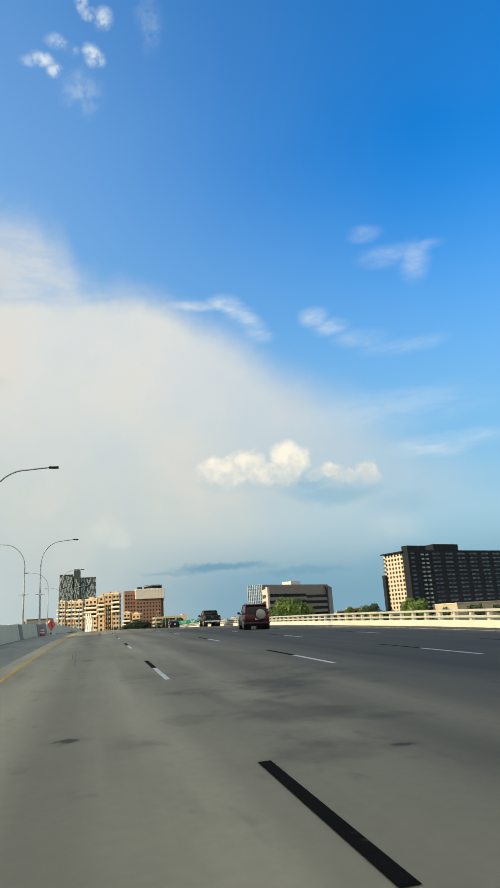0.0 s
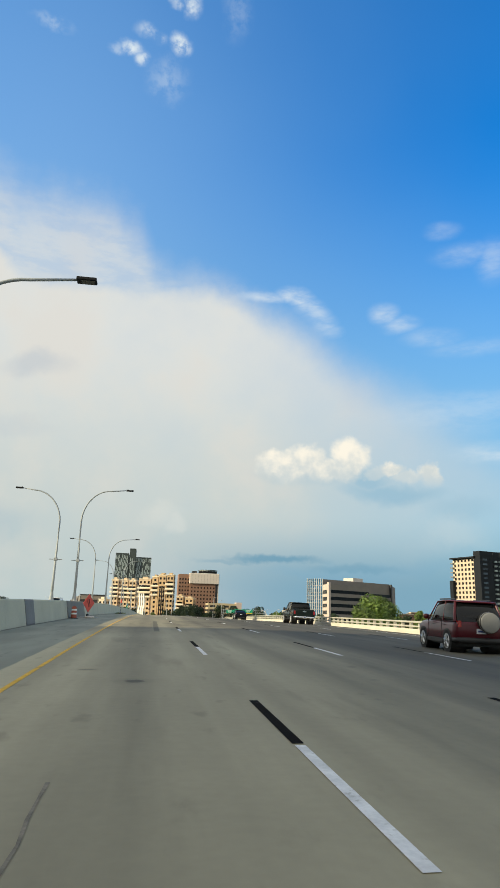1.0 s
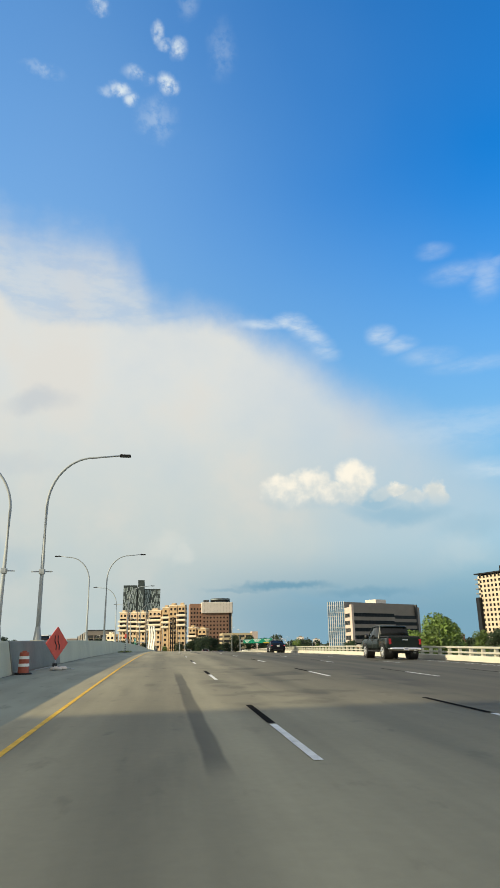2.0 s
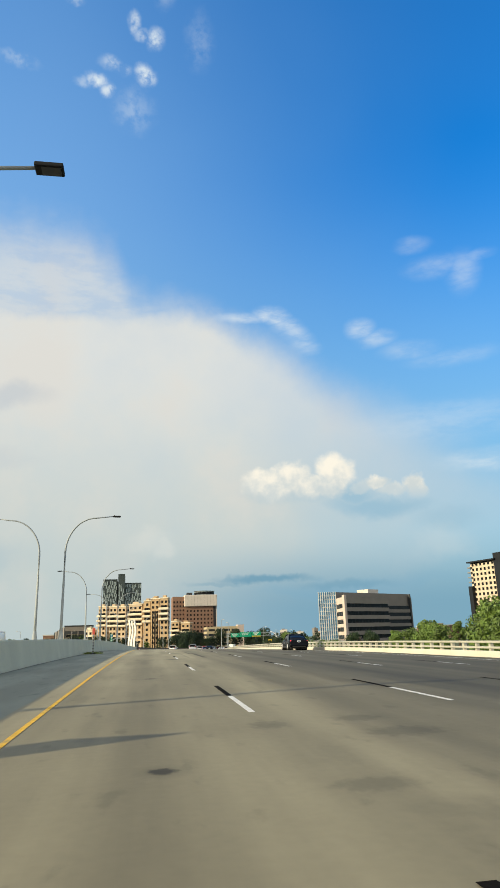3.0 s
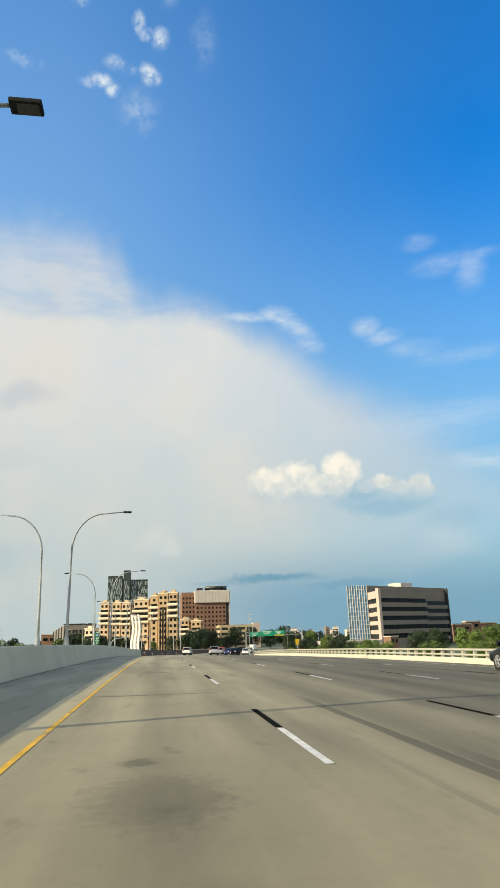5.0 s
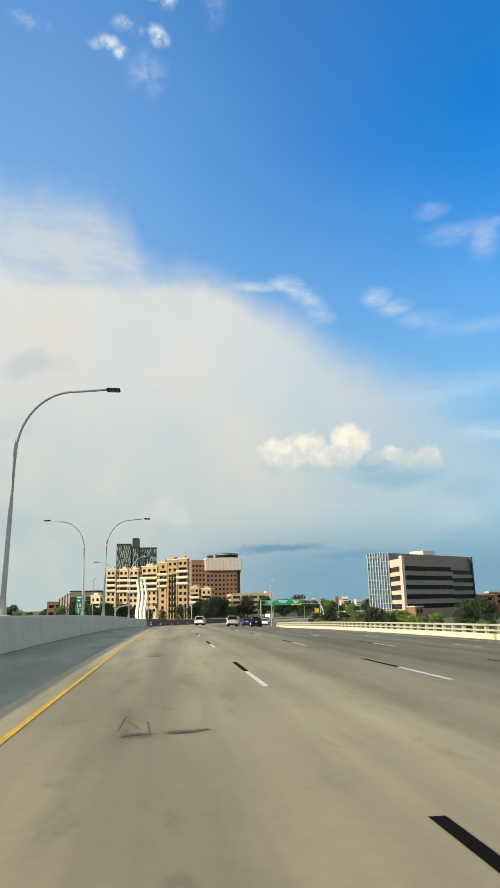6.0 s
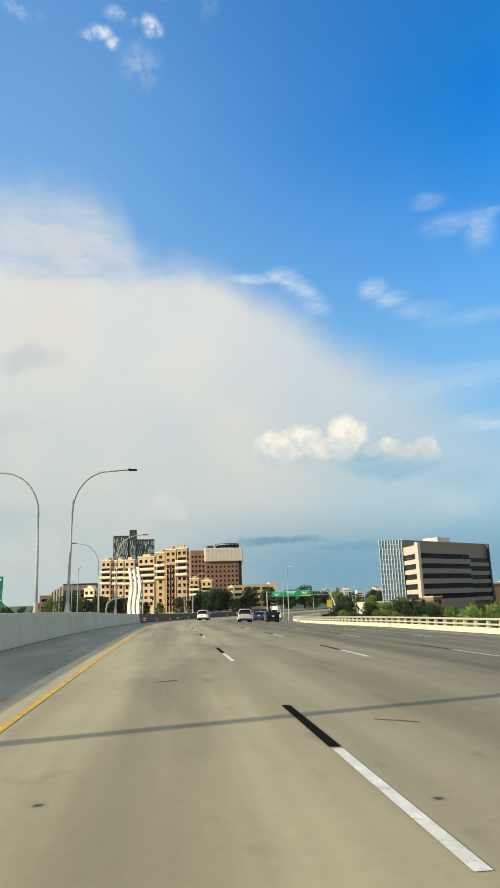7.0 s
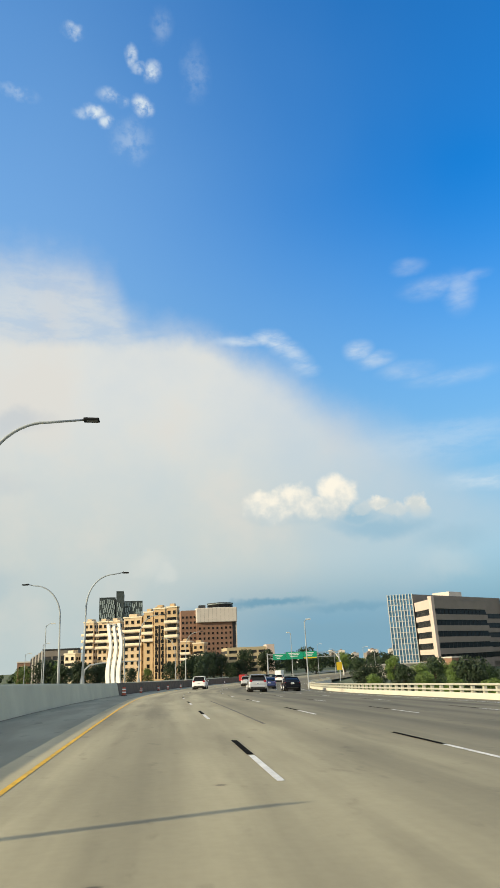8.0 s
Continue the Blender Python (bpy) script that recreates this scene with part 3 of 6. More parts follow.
def road_x(y):
    return 8.756e-05 * y * y + 0.0014 * max(0.0, min(y, 372) - 205) ** 2 + 0.53 * max(0.0, y - 372)


def road_slope(y):
    return (road_x(y + 0.5) - road_x(y - 0.5))


def road_z(y):
    if y < 0:
        return 0.02553 * y * math.exp(y / 150)
    q = min(y, 190)
    z = 0.025534 * q - 1.1663e-4 * q * q
    if y > 190:
        d = min(y, 330) - 190
        z -= 0.008 * d * d / (d + 15)
        z += -0.0188 * d + 0.5 * (0.0188 - 0.009) / 140 * d * d
    if y > 330:
        z += -0.009 * (y - 330)
    return max(z, GROUND + 0.3)


def fall(u, y):
    """Height of the deck's cross-fall: nearly level by the median, falling to the right beyond the second lane."""
    k = max(0.0, min(1.0, (y - 30) / 140))
    g = max(0.0, min(1.0, (y - 30) / 150))
    return (0.0135 - 0.029 * k) * min(u, 5) + (-0.0163 - 0.0247 * g) * max(0.0, u - 5)


def at_road(u, y, h=0.0):
    """A place u metres right of the lane's line, at y along it, h above the deck."""
    s = road_slope(y)
    k = 1 / math.hypot(1, s)
    return Vector((road_x(y) + u * k, y - u * s * k, road_z(y) + fall(u, y) + h))


def road_pose(u, y, h=0.0, turn=0.0):
    p = at_road(u, y, h)
    grade = math.degrees(math.atan2(road_z(y + 1) - road_z(y - 1), 2))
    return pose(p.x, p.y, p.z, grade, -math.degrees(math.atan(fall(u + 0.5, y) - fall(u - 0.5, y))), -math.degrees(math.atan(road_slope(y))) + turn)


def along(y0, y1, step=3.0):
    n = max(1, round((y1 - y0) / step))
    return [y0 + (y1 - y0) * i / n for i in range(n + 1)]


def strip(profile, ys, uv=False):
    """A profile of (u, height) swept along the road; closed if it ends where it began."""
    bm = bmesh.new()
    lay = bm.loops.layers.uv.new("deck") if uv else None
    rows = [[bm.verts.new(at_road(u, y, h)) for u, h in profile] for y in ys]
    for j in range(len(rows) - 1):
        for i in range(len(profile) - 1):
            f = bm.faces.new((rows[j][i], rows[j][i + 1], rows[j + 1][i + 1], rows[j + 1][i]))
            if uv:
                for lp, (a, b) in zip(f.loops, ((i, j), (i + 1, j), (i + 1, j + 1), (i, j + 1))):
                    lp[lay].uv = (profile[a][0], ys[b])
    if profile[0] == profile[-1]:
        bmesh.ops.remove_doubles(bm, verts=bm.verts, dist=1e-4)
        for row in (0, -1):
            try:
                bm.faces.new([v for v in bm.verts if min((v.co - at_road(u, ys[row], h)).length for u, h in profile) < 1e-3])
            except ValueError:
                pass
    bmesh.ops.recalc_face_normals(bm, faces=bm.faces)
    return bm


# ---- ground and road ----
bm = bmesh.new()
bmesh.ops.create_grid(bm, x_segments=40, y_segments=40, size=4500)
tagged(part("ground", bm, M["ground"], m=pose(0, 300, GROUND)), "grass and earth beside the elevated motorway", "ground", kind="structure")

DECK = along(-120, 470, 3.0)
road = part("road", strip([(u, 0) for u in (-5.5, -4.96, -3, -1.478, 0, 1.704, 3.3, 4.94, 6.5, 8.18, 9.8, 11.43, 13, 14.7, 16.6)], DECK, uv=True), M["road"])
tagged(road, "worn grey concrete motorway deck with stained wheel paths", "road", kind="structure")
deck = part("bridge_deck", strip([(-5.6, -0.05), (5, -0.05), (17.2, -0.05), (17.2, -1.0), (14, -1.7), (-4, -1.5), (-5.6, -0.9), (-5.6, -0.05)], along(-120, 330, 6)), M["parapet"])
tagged(deck, "pale concrete bridge deck under the motorway", "bridge", kind="structure")
median = part("median", strip([(-5.5, 0.55), (-10.3, 0.55), (-10.3, -1.0), (-5.5, -1.0), (-5.5, 0.55)], along(-120, 330, 6)), M["concrete"])
tagged(median, "concrete median strip between two barriers", "median", kind="structure")
road2 = part("road_opposite", strip([(u, -0.02) for u in (-24.4, -20, -17, -14, -10.7)], DECK, uv=True), M["road"])
tagged(road2, "grey concrete carriageway of the opposite direction", "road", kind="structure")
deck2 = part("bridge_deck_opposite", strip([(-24.6, -0.06), (-10.3, -0.06), (-10.3, -1.4), (-24.6, -1.4), (-24.6, -0.06)], along(-120, 330, 6)), M["parapet"])
tagged(deck2, "pale concrete deck under the opposite carriageway", "bridge", kind="structure")

# bridge piers down to the ground
for i, y in enumerate((-70, -20, 30, 80, 130, 180, 230)):
    p = at_road(0, y)
    pier = part("bridge_pier", boxed(-4, 15, -0.7, 0.7, GROUND - p.z - 0.3, -1.6, 0.1), M["parapet"], m=pose(p.x, p.y, p.z))
    tagged(pier, "pale concrete bridge pier standing on the ground", "pier", kind="structure")

# lane markings: a white dash followed by a black one
Y0, CYCLE, WHITE_END, BLACK_END = 0.114, 12.192, 2.80, 5.29


def dash_mesh(name, u, y0, y1, width, material):
    return part(name, strip([(u - width / 2, 0.005), (u + width / 2, 0.005)], along(y0, y1, 1.5)), material, road)


for u in (1.704, 4.947, 8.19, 11.433):
    for n in range(-3, 28):
        y = Y0 + CYCLE * n + (0.0 if u < 2 else 0.19)
        dash_mesh("white_dash", u, y + 0.04, y + WHITE_END - 0.08, 0.095, M["white_line"])
        dash_mesh("black_dash", u, y + WHITE_END, y + BLACK_END, 0.108, M["black_line"])
dash_mesh("edge_line", 14.70, -60, 330, 0.11, M["white_line"])
dash_mesh("yellow_edge_line", -1.478, -60, 380, 0.082, M["yellow_line"])
# dark sealed seams, cracks and patches
for u, y0, y1, w in ((-4.90, -60, 330, 0.10), (6.6, 150, 168, 0.09), (2.9, 180, 200, 0.08)):
    dash_mesh("sealed_seam", u, y0, y1, w, M["crack"])


def cross_joint(u0, u1, y, skew, width, material):
    bm = bmesh.new()
    n = 14
    rng = random.Random(int(y * 10))
    rows = []
    for i in range(n + 1):
        u = u0 + (u1 - u0) * i / n
        yy = y + skew * (u - u0) + rng.uniform(-0.02, 0.02)
        k = width * rng.uniform(0.7, 1.2) / 2
        rows.append((bm.verts.new(at_road(u, yy - k, 0.004)), bm.verts.new(at_road(u, yy + k, 0.004))))
    for a, b in zip(rows, rows[1:]):
        bm.faces.new((a[0], b[0], b[1], a[1]))
    return part("expansion_joint", bm, material, road)


cross_joint(-1.4, 1.4, 119.1, 0.0, 0.09, M["crack"])


def stroke(points, width, material, seed):
    """A thin dark scrape on the deck along points of (u, y)."""
    rng = random.Random(seed)
    bm = bmesh.new()
    rows = []
    for (u0, y0), (u1, y1) in zip(points, points[1:]):
        n = 5
        du, dy = u1 - u0, y1 - y0
        k = math.hypot(du, dy)
        for i in range(n + 1):
            w = width * rng.uniform(0.4, 1.0) / 2
            u, y = u0 + du * i / n + rng.gauss(0, width * 0.2), y0 + dy * i / n
            rows.append((bm.verts.new(at_road(u - dy / k * w, y + du / k * w, 0.0045)), bm.verts.new(at_road(u + dy / k * w, y - du / k * w, 0.0045))))
    for a, b in zip(rows, rows[1:]):
        bm.faces.new((a[0], b[0], b[1], a[1]))
    return part("road_scrape", bm, material, road)


for i, (pts, w) in enumerate(((((-0.24, 26.2), (-0.22, 24.3), (-0.12, 20.6), (-0.05, 17.5)), 0.035), (((-0.30, 24.6), (-0.20, 20.0)), 0.03),
                              (((-0.40, 130.6), (-0.36, 131.5), (-0.10, 131.1), (-0.06, 130.3)), 0.018), (((-0.34, 131.3), (-0.16, 130.6)), 0.012), (((-0.36, 130.25), (-0.14, 130.4)), 0.12),
                              (((0.14, 130.36), (0.28, 130.40), (0.52, 130.52)), 0.12), (((-0.34, 142.4), (-0.40, 143.2), (-0.36, 143.9)), 0.016), (((-0.28, 142.4), (-0.26, 143.4), (-0.30, 144.1)), 0.014), (((-0.20, 142.4), (-0.17, 143.1), (-0.20, 144.0)), 0.018), (((-0.14, 142.5), (-0.08, 143.3), (-0.10, 144.3)), 0.014), (((-0.24, 142.5), (-0.12, 143.0), (-0.04, 143.6)), 0.012), (((0.10, 154.8), (0.40, 155.0)), 0.10), (((0.95, 165.7), (1.4, 165.2), (1.75, 164.5)), 0.09), (((0.2, 166.9), (0.48, 166.9)), 0.09),
                              (((2.45, 150.5), (2.86, 150.2)), 0.05), (((-1.0, 79.5), (-0.62, 79.38)), 0.03), (((-0.96, 79.12), (-0.7, 79.05)), 0.025))):
    stroke(pts, w, M["faint_mark" if i < 2 else "mark"], i)

# ---- median barriers ----
FACE = [(-4.96, 0.0), (-4.965, 0.06), (-5.16, 1.09), (-5.20, 1.14), (-5.46, 1.14), (-5.5, 1.08), (-5.5, 0.0), (-4.96, 0.0)]
barrier = thing("median_barrier", Matrix(), "smooth grey concrete median barrier along the shoulder", "barrier", kind="structure")
SEG = [-60 + 6.0 * i for i in range(19)] + [52.2, 54.4, 60.0, 67.0, 78.0] + [78.0 + 9.0 * i for i in range(1, 31)]
for a, b in zip(SEG, SEG[1:]):
    # darker panels at 52 m and 67 m, brown ones beyond 230 m
    dark = a in (52.2, 67.0) or a > 230
    prof = [(u + (0.02 if dark and 0 < h else 0), h) for u, h in FACE]
    part("barrier_panel", strip(prof, along(a + 0.006, b - 0.006, 2.0)), M["dark_fence" if a > 230 else "dark_concrete" if a == 52.2 else "darker_concrete" if dark else "concrete"], barrier, "darker barrier panel" if dark else "")
barrier2 = thing("median_barrier_opposite", Matrix(), "grey concrete barrier of the opposite carriageway", "barrier", kind="structure")
for a, b in zip(SEG[::2], SEG[2::2]):
    part("barrier_panel", strip([(-15.45 - u, h) for u, h in FACE], along(a, b - 0.02, 3.0)), M["concrete"], barrier2)

# ---- right-hand parapet with two rails ----
parapet = thing("bridge_railing", Matrix(), "cream concrete kerb wall with two painted rails on posts", "railing", kind="structure")
RY = along(-100, 340, 3.0)
part("kerb_wall", strip([(16.45, 0), (16.45, 0.26), (16.48, 0.29), (16.92, 0.29), (16.95, 0.26), (16.95, -0.6), (16.45, -0.6), (16.45, 0)], RY), M["parapet"], parapet)
for h0, h1 in ((0.40, 0.50), (0.66, 0.77)):
    part("rail", strip([(16.58, h0), (16.56, h0 + 0.02), (16.56, h1 - 0.02), (16.58, h1), (16.72, h1), (16.72, h0), (16.58, h0)], RY), M["rail"], parapet)
post_mesh = mesh_of("rail_post", box(boxed(-0.05, 0.12, -0.09, 0.09, 0.27, 0.64, 0.012), -0.12, 0.16, -0.12, 0.12, 0.27, 0.30), M["rail"])
for i in range(285):
    part("rail_post", post_mesh, None, parapet, m=road_pose(16.70, -60 + 1.4 * i))
parapet2 = thing("outer_barrier", Matrix(), "pale concrete barrier on the far edge of the opposite carriageway", "barrier", kind="structure")
part("kerb_wall", strip([(-24.3, 0), (-24.3, 0.85), (-24.6, 0.85), (-24.6, -0.6), (-24.3, -0.6), (-24.3, 0)], RY), M["concrete"], parapet2)


# ---- street lamps ----
def lamp_post(m, reach, top, banner=False):
    ob = thing("street_lamp", m, "tall galvanised street lamp with a curved arm on the median", "street lamp", group="lamps along the median")
    bm = boxed(-0.28, 0.28, -0.28, 0.28, 0.5, 1.16, 0.03)
    part("pedestal", bm, M["concrete"], ob, "concrete pedestal")
    part("base_cone", rod(bmesh.new(), (0, 0, 1.15), (0, 0, 1.75), 0.19, 0.11, 12), M["steel"], ob)
    bend, rise = 2.15, 2.55
    path = [(0, 0, 1.2), (0, 0, 3), (0, 0, 5), (0, 0, top - 0.12 - rise)]
    path += [(bend - bend * math.cos(a), 0, top - 0.12 - rise + rise * math.sin(a)) for a in [math.pi / 2 * i / 14 for i in range(1, 15)]] + [(reach - 0.55, 0, top)]
    radii = [0.105, 0.095, 0.082, 0.072] + [0.068 - 0.0016 * i for i in range(14)] + [0.036]
    part("pole", sweep(path, radii, 10), M["steel"], ob, smooth=True)
    head = part("lamp_head", boxed(reach - 0.55, reach, -0.16, 0.16, top - 0.045, top + 0.045, 0.025), M["lamp_head"], ob, "dark flat lamp head")
    part("lens", boxed(reach - 0.42, reach - 0.05, -0.12, 0.12, top - 0.058, top - 0.043), M["lens"], head)
    part("sensor", rod(bmesh.new(), (reach - 0.46, 0, top + 0.044), (reach - 0.46, 0, top + 0.10), 0.04, 0.035, 8), M["trim"], head)
    if banner:
        part("banner_bar", rod(bmesh.new(), (-0.48, 0, 4.25), (0.48, 0, 4.25), 0.03), M["steel"], ob)
        part("bar_clamp", boxed(-0.13, 0.13, -0.13, 0.13, 4.13, 4.37, 0.03), M["steel"], ob)
    return ob


LAMPS = [-34.0, 2.4, 38.3, 74.2, 112.5, 148.6, 184.6, 218.5, 255, 291]
kerbside = [lamp_post(road_pose(-5.49, LAMPS[0]), 3.93, 9.97, True), lamp_post(road_pose(-5.96, LAMPS[4]), 3.93, 9.97)]
opposite = [lamp_post(road_pose(-7.15, LAMPS[0] - 0.55, 0, 180), 3.61, 9.7, True), lamp_post(road_pose(-7.65, LAMPS[4] - 0.55, 0, 180), 3.61, 9.7)]
kerbside.append(lamp_post(road_pose(-6.35, LAMPS[7]), 3.4, 9.9))
opposite.append(lamp_post(road_pose(-8.05, LAMPS[7] - 0.55, -0.7, 180), 3.1, 9.7))
for i, y in enumerate(LAMPS):
    if i not in (0, 4, 7):
        kind = 0 if i < 4 else 1 if i < 7 else 2
        copy_thing(kerbside[kind], road_pose((-5.49, -5.96, -6.8)[kind], y, -0.18 if i == 2 else 0.0))
        copy_thing(opposite[kind], road_pose((-7.15, -7.65, -8.5)[kind], y - 0.55, -0.7 if kind == 2 else 0.0, 180))


# ---- vehicles ----
def wheel(car, x, y, r, w, name="wheel"):
    side = 1 if x > 0 else -1
    wh = part(name, rod(bmesh.new(), (x - side * w, y, r), (x, y, r), r, r, 24), M["rubber"], car)
    part("wheel_well", rod(bmesh.new(), (x - side * 0.02, y, r), (x + side * 0.003, y, r), r * 0.62, r * 0.62, 20), M["trim"], wh)
    bm = bmesh.new()
    n = 24
    rings = [[bm.verts.new((x + side * dx, y + r * k * math.cos(6.2832 * i / n), r + r * k * math.sin(6.2832 * i / n))) for i in range(n)] for k, dx in ((0.70, 0.0), (0.69, 0.014), (0.60, 0.014), (0.57, 0.0))]
    for p, q in zip(rings, rings[1:]):
        for i in range(n):
            bm.faces.new((p[i], p[(i + 1) % n], q[(i + 1) % n], q[i]))
    for i in range(5):
        a = 6.2832 * i / 5 + 0.3
        rod(bm, (x + side * 0.012, y + r * 0.12 * math.cos(a), r + r * 0.12 * math.sin(a)), (x + side * 0.008, y + r * 0.62 * math.cos(a), r + r * 0.62 * math.sin(a)), r * 0.12, r * 0.10, 6)
    part("rim", bm, M["alloy"], wh, "bright five-spoke alloy rim")
    part("hub", rod(bmesh.new(), (x, y, r), (x + side * 0.03, y, r), r * 0.16, r * 0.12, 10), M["trim"], wh)


def arch(car, x, y, r):
    bm = bmesh.new()
    side = 1 if x > 0 else -1
    bmesh.ops.create_cone(bm, cap_ends=True, segments=24, radius1=r * 1.17, radius2=r * 1.17, depth=0.5, matrix=pose(x - side * 0.24, y, r * 1.02, 0, 90, 0))
    part("wheel_arch", bm, M["trim"], car)


def plate_and_lamps(car, y, hw, z_lamp, z_plate, lamp_h, lamp_w=0.17, brake=False, plate_name="number_plate"):
    for s in (-1, 1):
        part("tail_light", boxed(s * (0.95 * hw - lamp_w), s * 0.95 * hw, y - 0.008, y + 0.14, z_lamp, z_lamp + lamp_h * 0.85, 0.012), M["brake_on" if brake else "tail_red"], car, "glowing red tail light" if brake else "red tail light")
    pl = part(plate_name, boxed(-0.155, 0.155, y - 0.035, y - 0.012, z_plate, z_plate + 0.155, 0.004), M["plate"], car, "pale number plate")
    part("plate_bar", boxed(-0.115, 0.115, y - 0.040, y - 0.0345, z_plate + 0.05, z_plate + 0.105), M["plate_bar"], pl)


def car_body(car, paint, length, width, sill, belt, roof, nose, tail_z, cabin, roof_span, wheel_r, axles, lean=0.16, power=5.0):
    """Rear end at y = 0, nose at y = length. cabin: y of its rear foot, roof start, roof end, windscreen foot."""
    hw = width / 2
    L = length
    part("body", loft([(0.0, sill + 0.16, tail_z - 0.10, hw * 0.88), (0.05, sill + 0.06, tail_z - 0.02, hw * 0.96), (0.25, sill, tail_z, hw), (cabin[0] + 0.2, sill, max(tail_z, belt - 0.02), hw),
                       (L * 0.5, sill, belt, hw), (cabin[3], sill, belt - 0.02, hw), (L * 0.86, sill, nose, hw * 0.985), (L - 0.18, sill + 0.04, nose - 0.10, hw * 0.93), (L, sill + 0.12, nose - 0.26, hw * 0.80)], 28, power), paint, car, smooth=True)
    r0, r1, r2, r3 = cabin
    part("cabin_glass", loft([(r0, belt - 0.12, belt + 0.02, hw * 0.86), (r0 + (r1 - r0) * 0.5, belt - 0.12, belt + (roof - belt) * 0.55, hw * 0.93), (r1, belt - 0.12, roof - 0.035, hw * 0.94),
                          ((r1 + r2) / 2, belt - 0.12, roof - 0.012, hw * 0.95), (r2, belt - 0.12, roof - 0.04, hw * 0.94), ((r2 + r3) / 2, belt - 0.12, belt + (roof - belt) * 0.5, hw * 0.92), (r3, belt - 0.12, belt + 0.01, hw * 0.88)], 28, 5, lean), M["car_glass"], car, "dark tinted windows", smooth=True)
    tw = hw * 0.95 * (1 - lean)
    part("roof", loft([(r1 - 0.12, roof - 0.075, roof - 0.03, tw * 0.93), (r1, roof - 0.06, roof - 0.005, tw), ((r1 + r2) / 2, roof - 0.05, roof + 0.018, tw * 1.02), (r2, roof - 0.06, roof - 0.01, tw), (r2 + 0.12, roof - 0.10, roof - 0.05, tw * 0.93)], 20, 3.5), paint, car, smooth=True)
    for s in (-1, 1):
        top, foot = tw * 0.97 * s, hw * 0.945 * s
        for a, b, rr in ((r3 - 0.1, r2 + 0.02, 0.035), ((r1 + r2) / 2, (r1 + r2) / 2 + 0.03, 0.04), (r0 + 0.12, r1 + 0.0, 0.07)):
            part("pillar", rod(bmesh.new(), (foot * 0.985, a, belt - 0.05), (top * 0.985, b, roof - 0.05), rr * 0.75, rr * 0.6, 8), paint, car)
        part("wing_mirror", loft([(r3 - 0.42, belt + 0.0, belt + 0.13, 0.03), (r3 - 0.36, belt - 0.02, belt + 0.16, 0.10), (r3 - 0.28, belt, belt + 0.14, 0.07)], 12, 3), paint, car, smooth=True, m=pose(s * (hw + 0.09), 0, 0))
        for y in ((r1 + r2) / 2 - 0.22, r2 - 0.28 + 0.35):
            part("door_handle", boxed(s * hw - 0.01, s * hw + 0.025 * s + 0.005, y - 0.10, y + 0.10, belt - 0.17, belt - 0.14, 0.006), paint, car)
        for y in ((r1 + r2) / 2, r2 + 0.55):
            part("door_gap", boxed(s * hw * 0.985, s * (hw + 0.002), y - 0.006, y + 0.006, sill + 0.15, belt - 0.06), M["trim"], car)
        for y in axles:
            arch(car, s * hw * 0.999, y, wheel_r)
            wheel(car, s * (hw + 0.015), y, wheel_r, 0.21)
        part("sill_trim", boxed(s * (hw - 0.05), s * (hw + 0.008), axles[0] + wheel_r + 0.08, axles[1] - wheel_r - 0.08, sill - 0.03, sill + 0.11, 0.015), M["trim"], car)
    part("underbody", boxed(-hw * 0.8, hw * 0.8, 0.3, L - 0.4, sill - 0.09, sill + 0.05), M["trim"], car)


def maroon_suv(m):
    car = thing("compact_suv", m, "maroon compact SUV with a grey spare wheel cover on its back", "car", group="cars on the motorway")
    car_body(car, M["red_paint"], 3.95, 1.72, 0.30, 1.02, 1.66, 0.98, 1.0, (0.06, 0.42, 2.05, 2.85), None, 0.34, (0.72, 3.12), lean=0.14)
    plate_and_lamps(car, 0.0, 0.80, 0.80, 0.62, 0.24, 0.12, False)
    part("rear_bumper", loft([(-0.10, 0.34, 0.46, 0.74), (-0.05, 0.32, 0.50, 0.83), (0.3, 0.32, 0.50, 0.875)], 20, 5), M["trim"], car, "black plastic bumper", smooth=True)
    sp = part("spare_wheel", rod(bmesh.new(), (0.22, -0.21, 0.98), (0.22, 0.06, 0.98), 0.33, 0.33, 28), M["rubber"], car)
    part("spare_cover", loft([(-0.245, 0.70, 1.26, 0.28), (-0.23, 0.665, 1.295, 0.315), (-0.12, 0.64, 1.32, 0.34)], 28, 2.0), M["grey_cover"], sp, "grey hard spare wheel cover", smooth=True, m=pose(0.22, 0, 0))
    part("rear_wiper", rod(bmesh.new(), (-0.30, 0.05, 1.09), (0.02, 0.12, 1.12), 0.012), M["trim"], car)
    for s in (-1, 1):
        part("roof_rail", rod(bmesh.new(), (s * 0.60, 0.55, 1.70), (s * 0.60, 2.0, 1.70), 0.022), M["trim"], car)
    return car


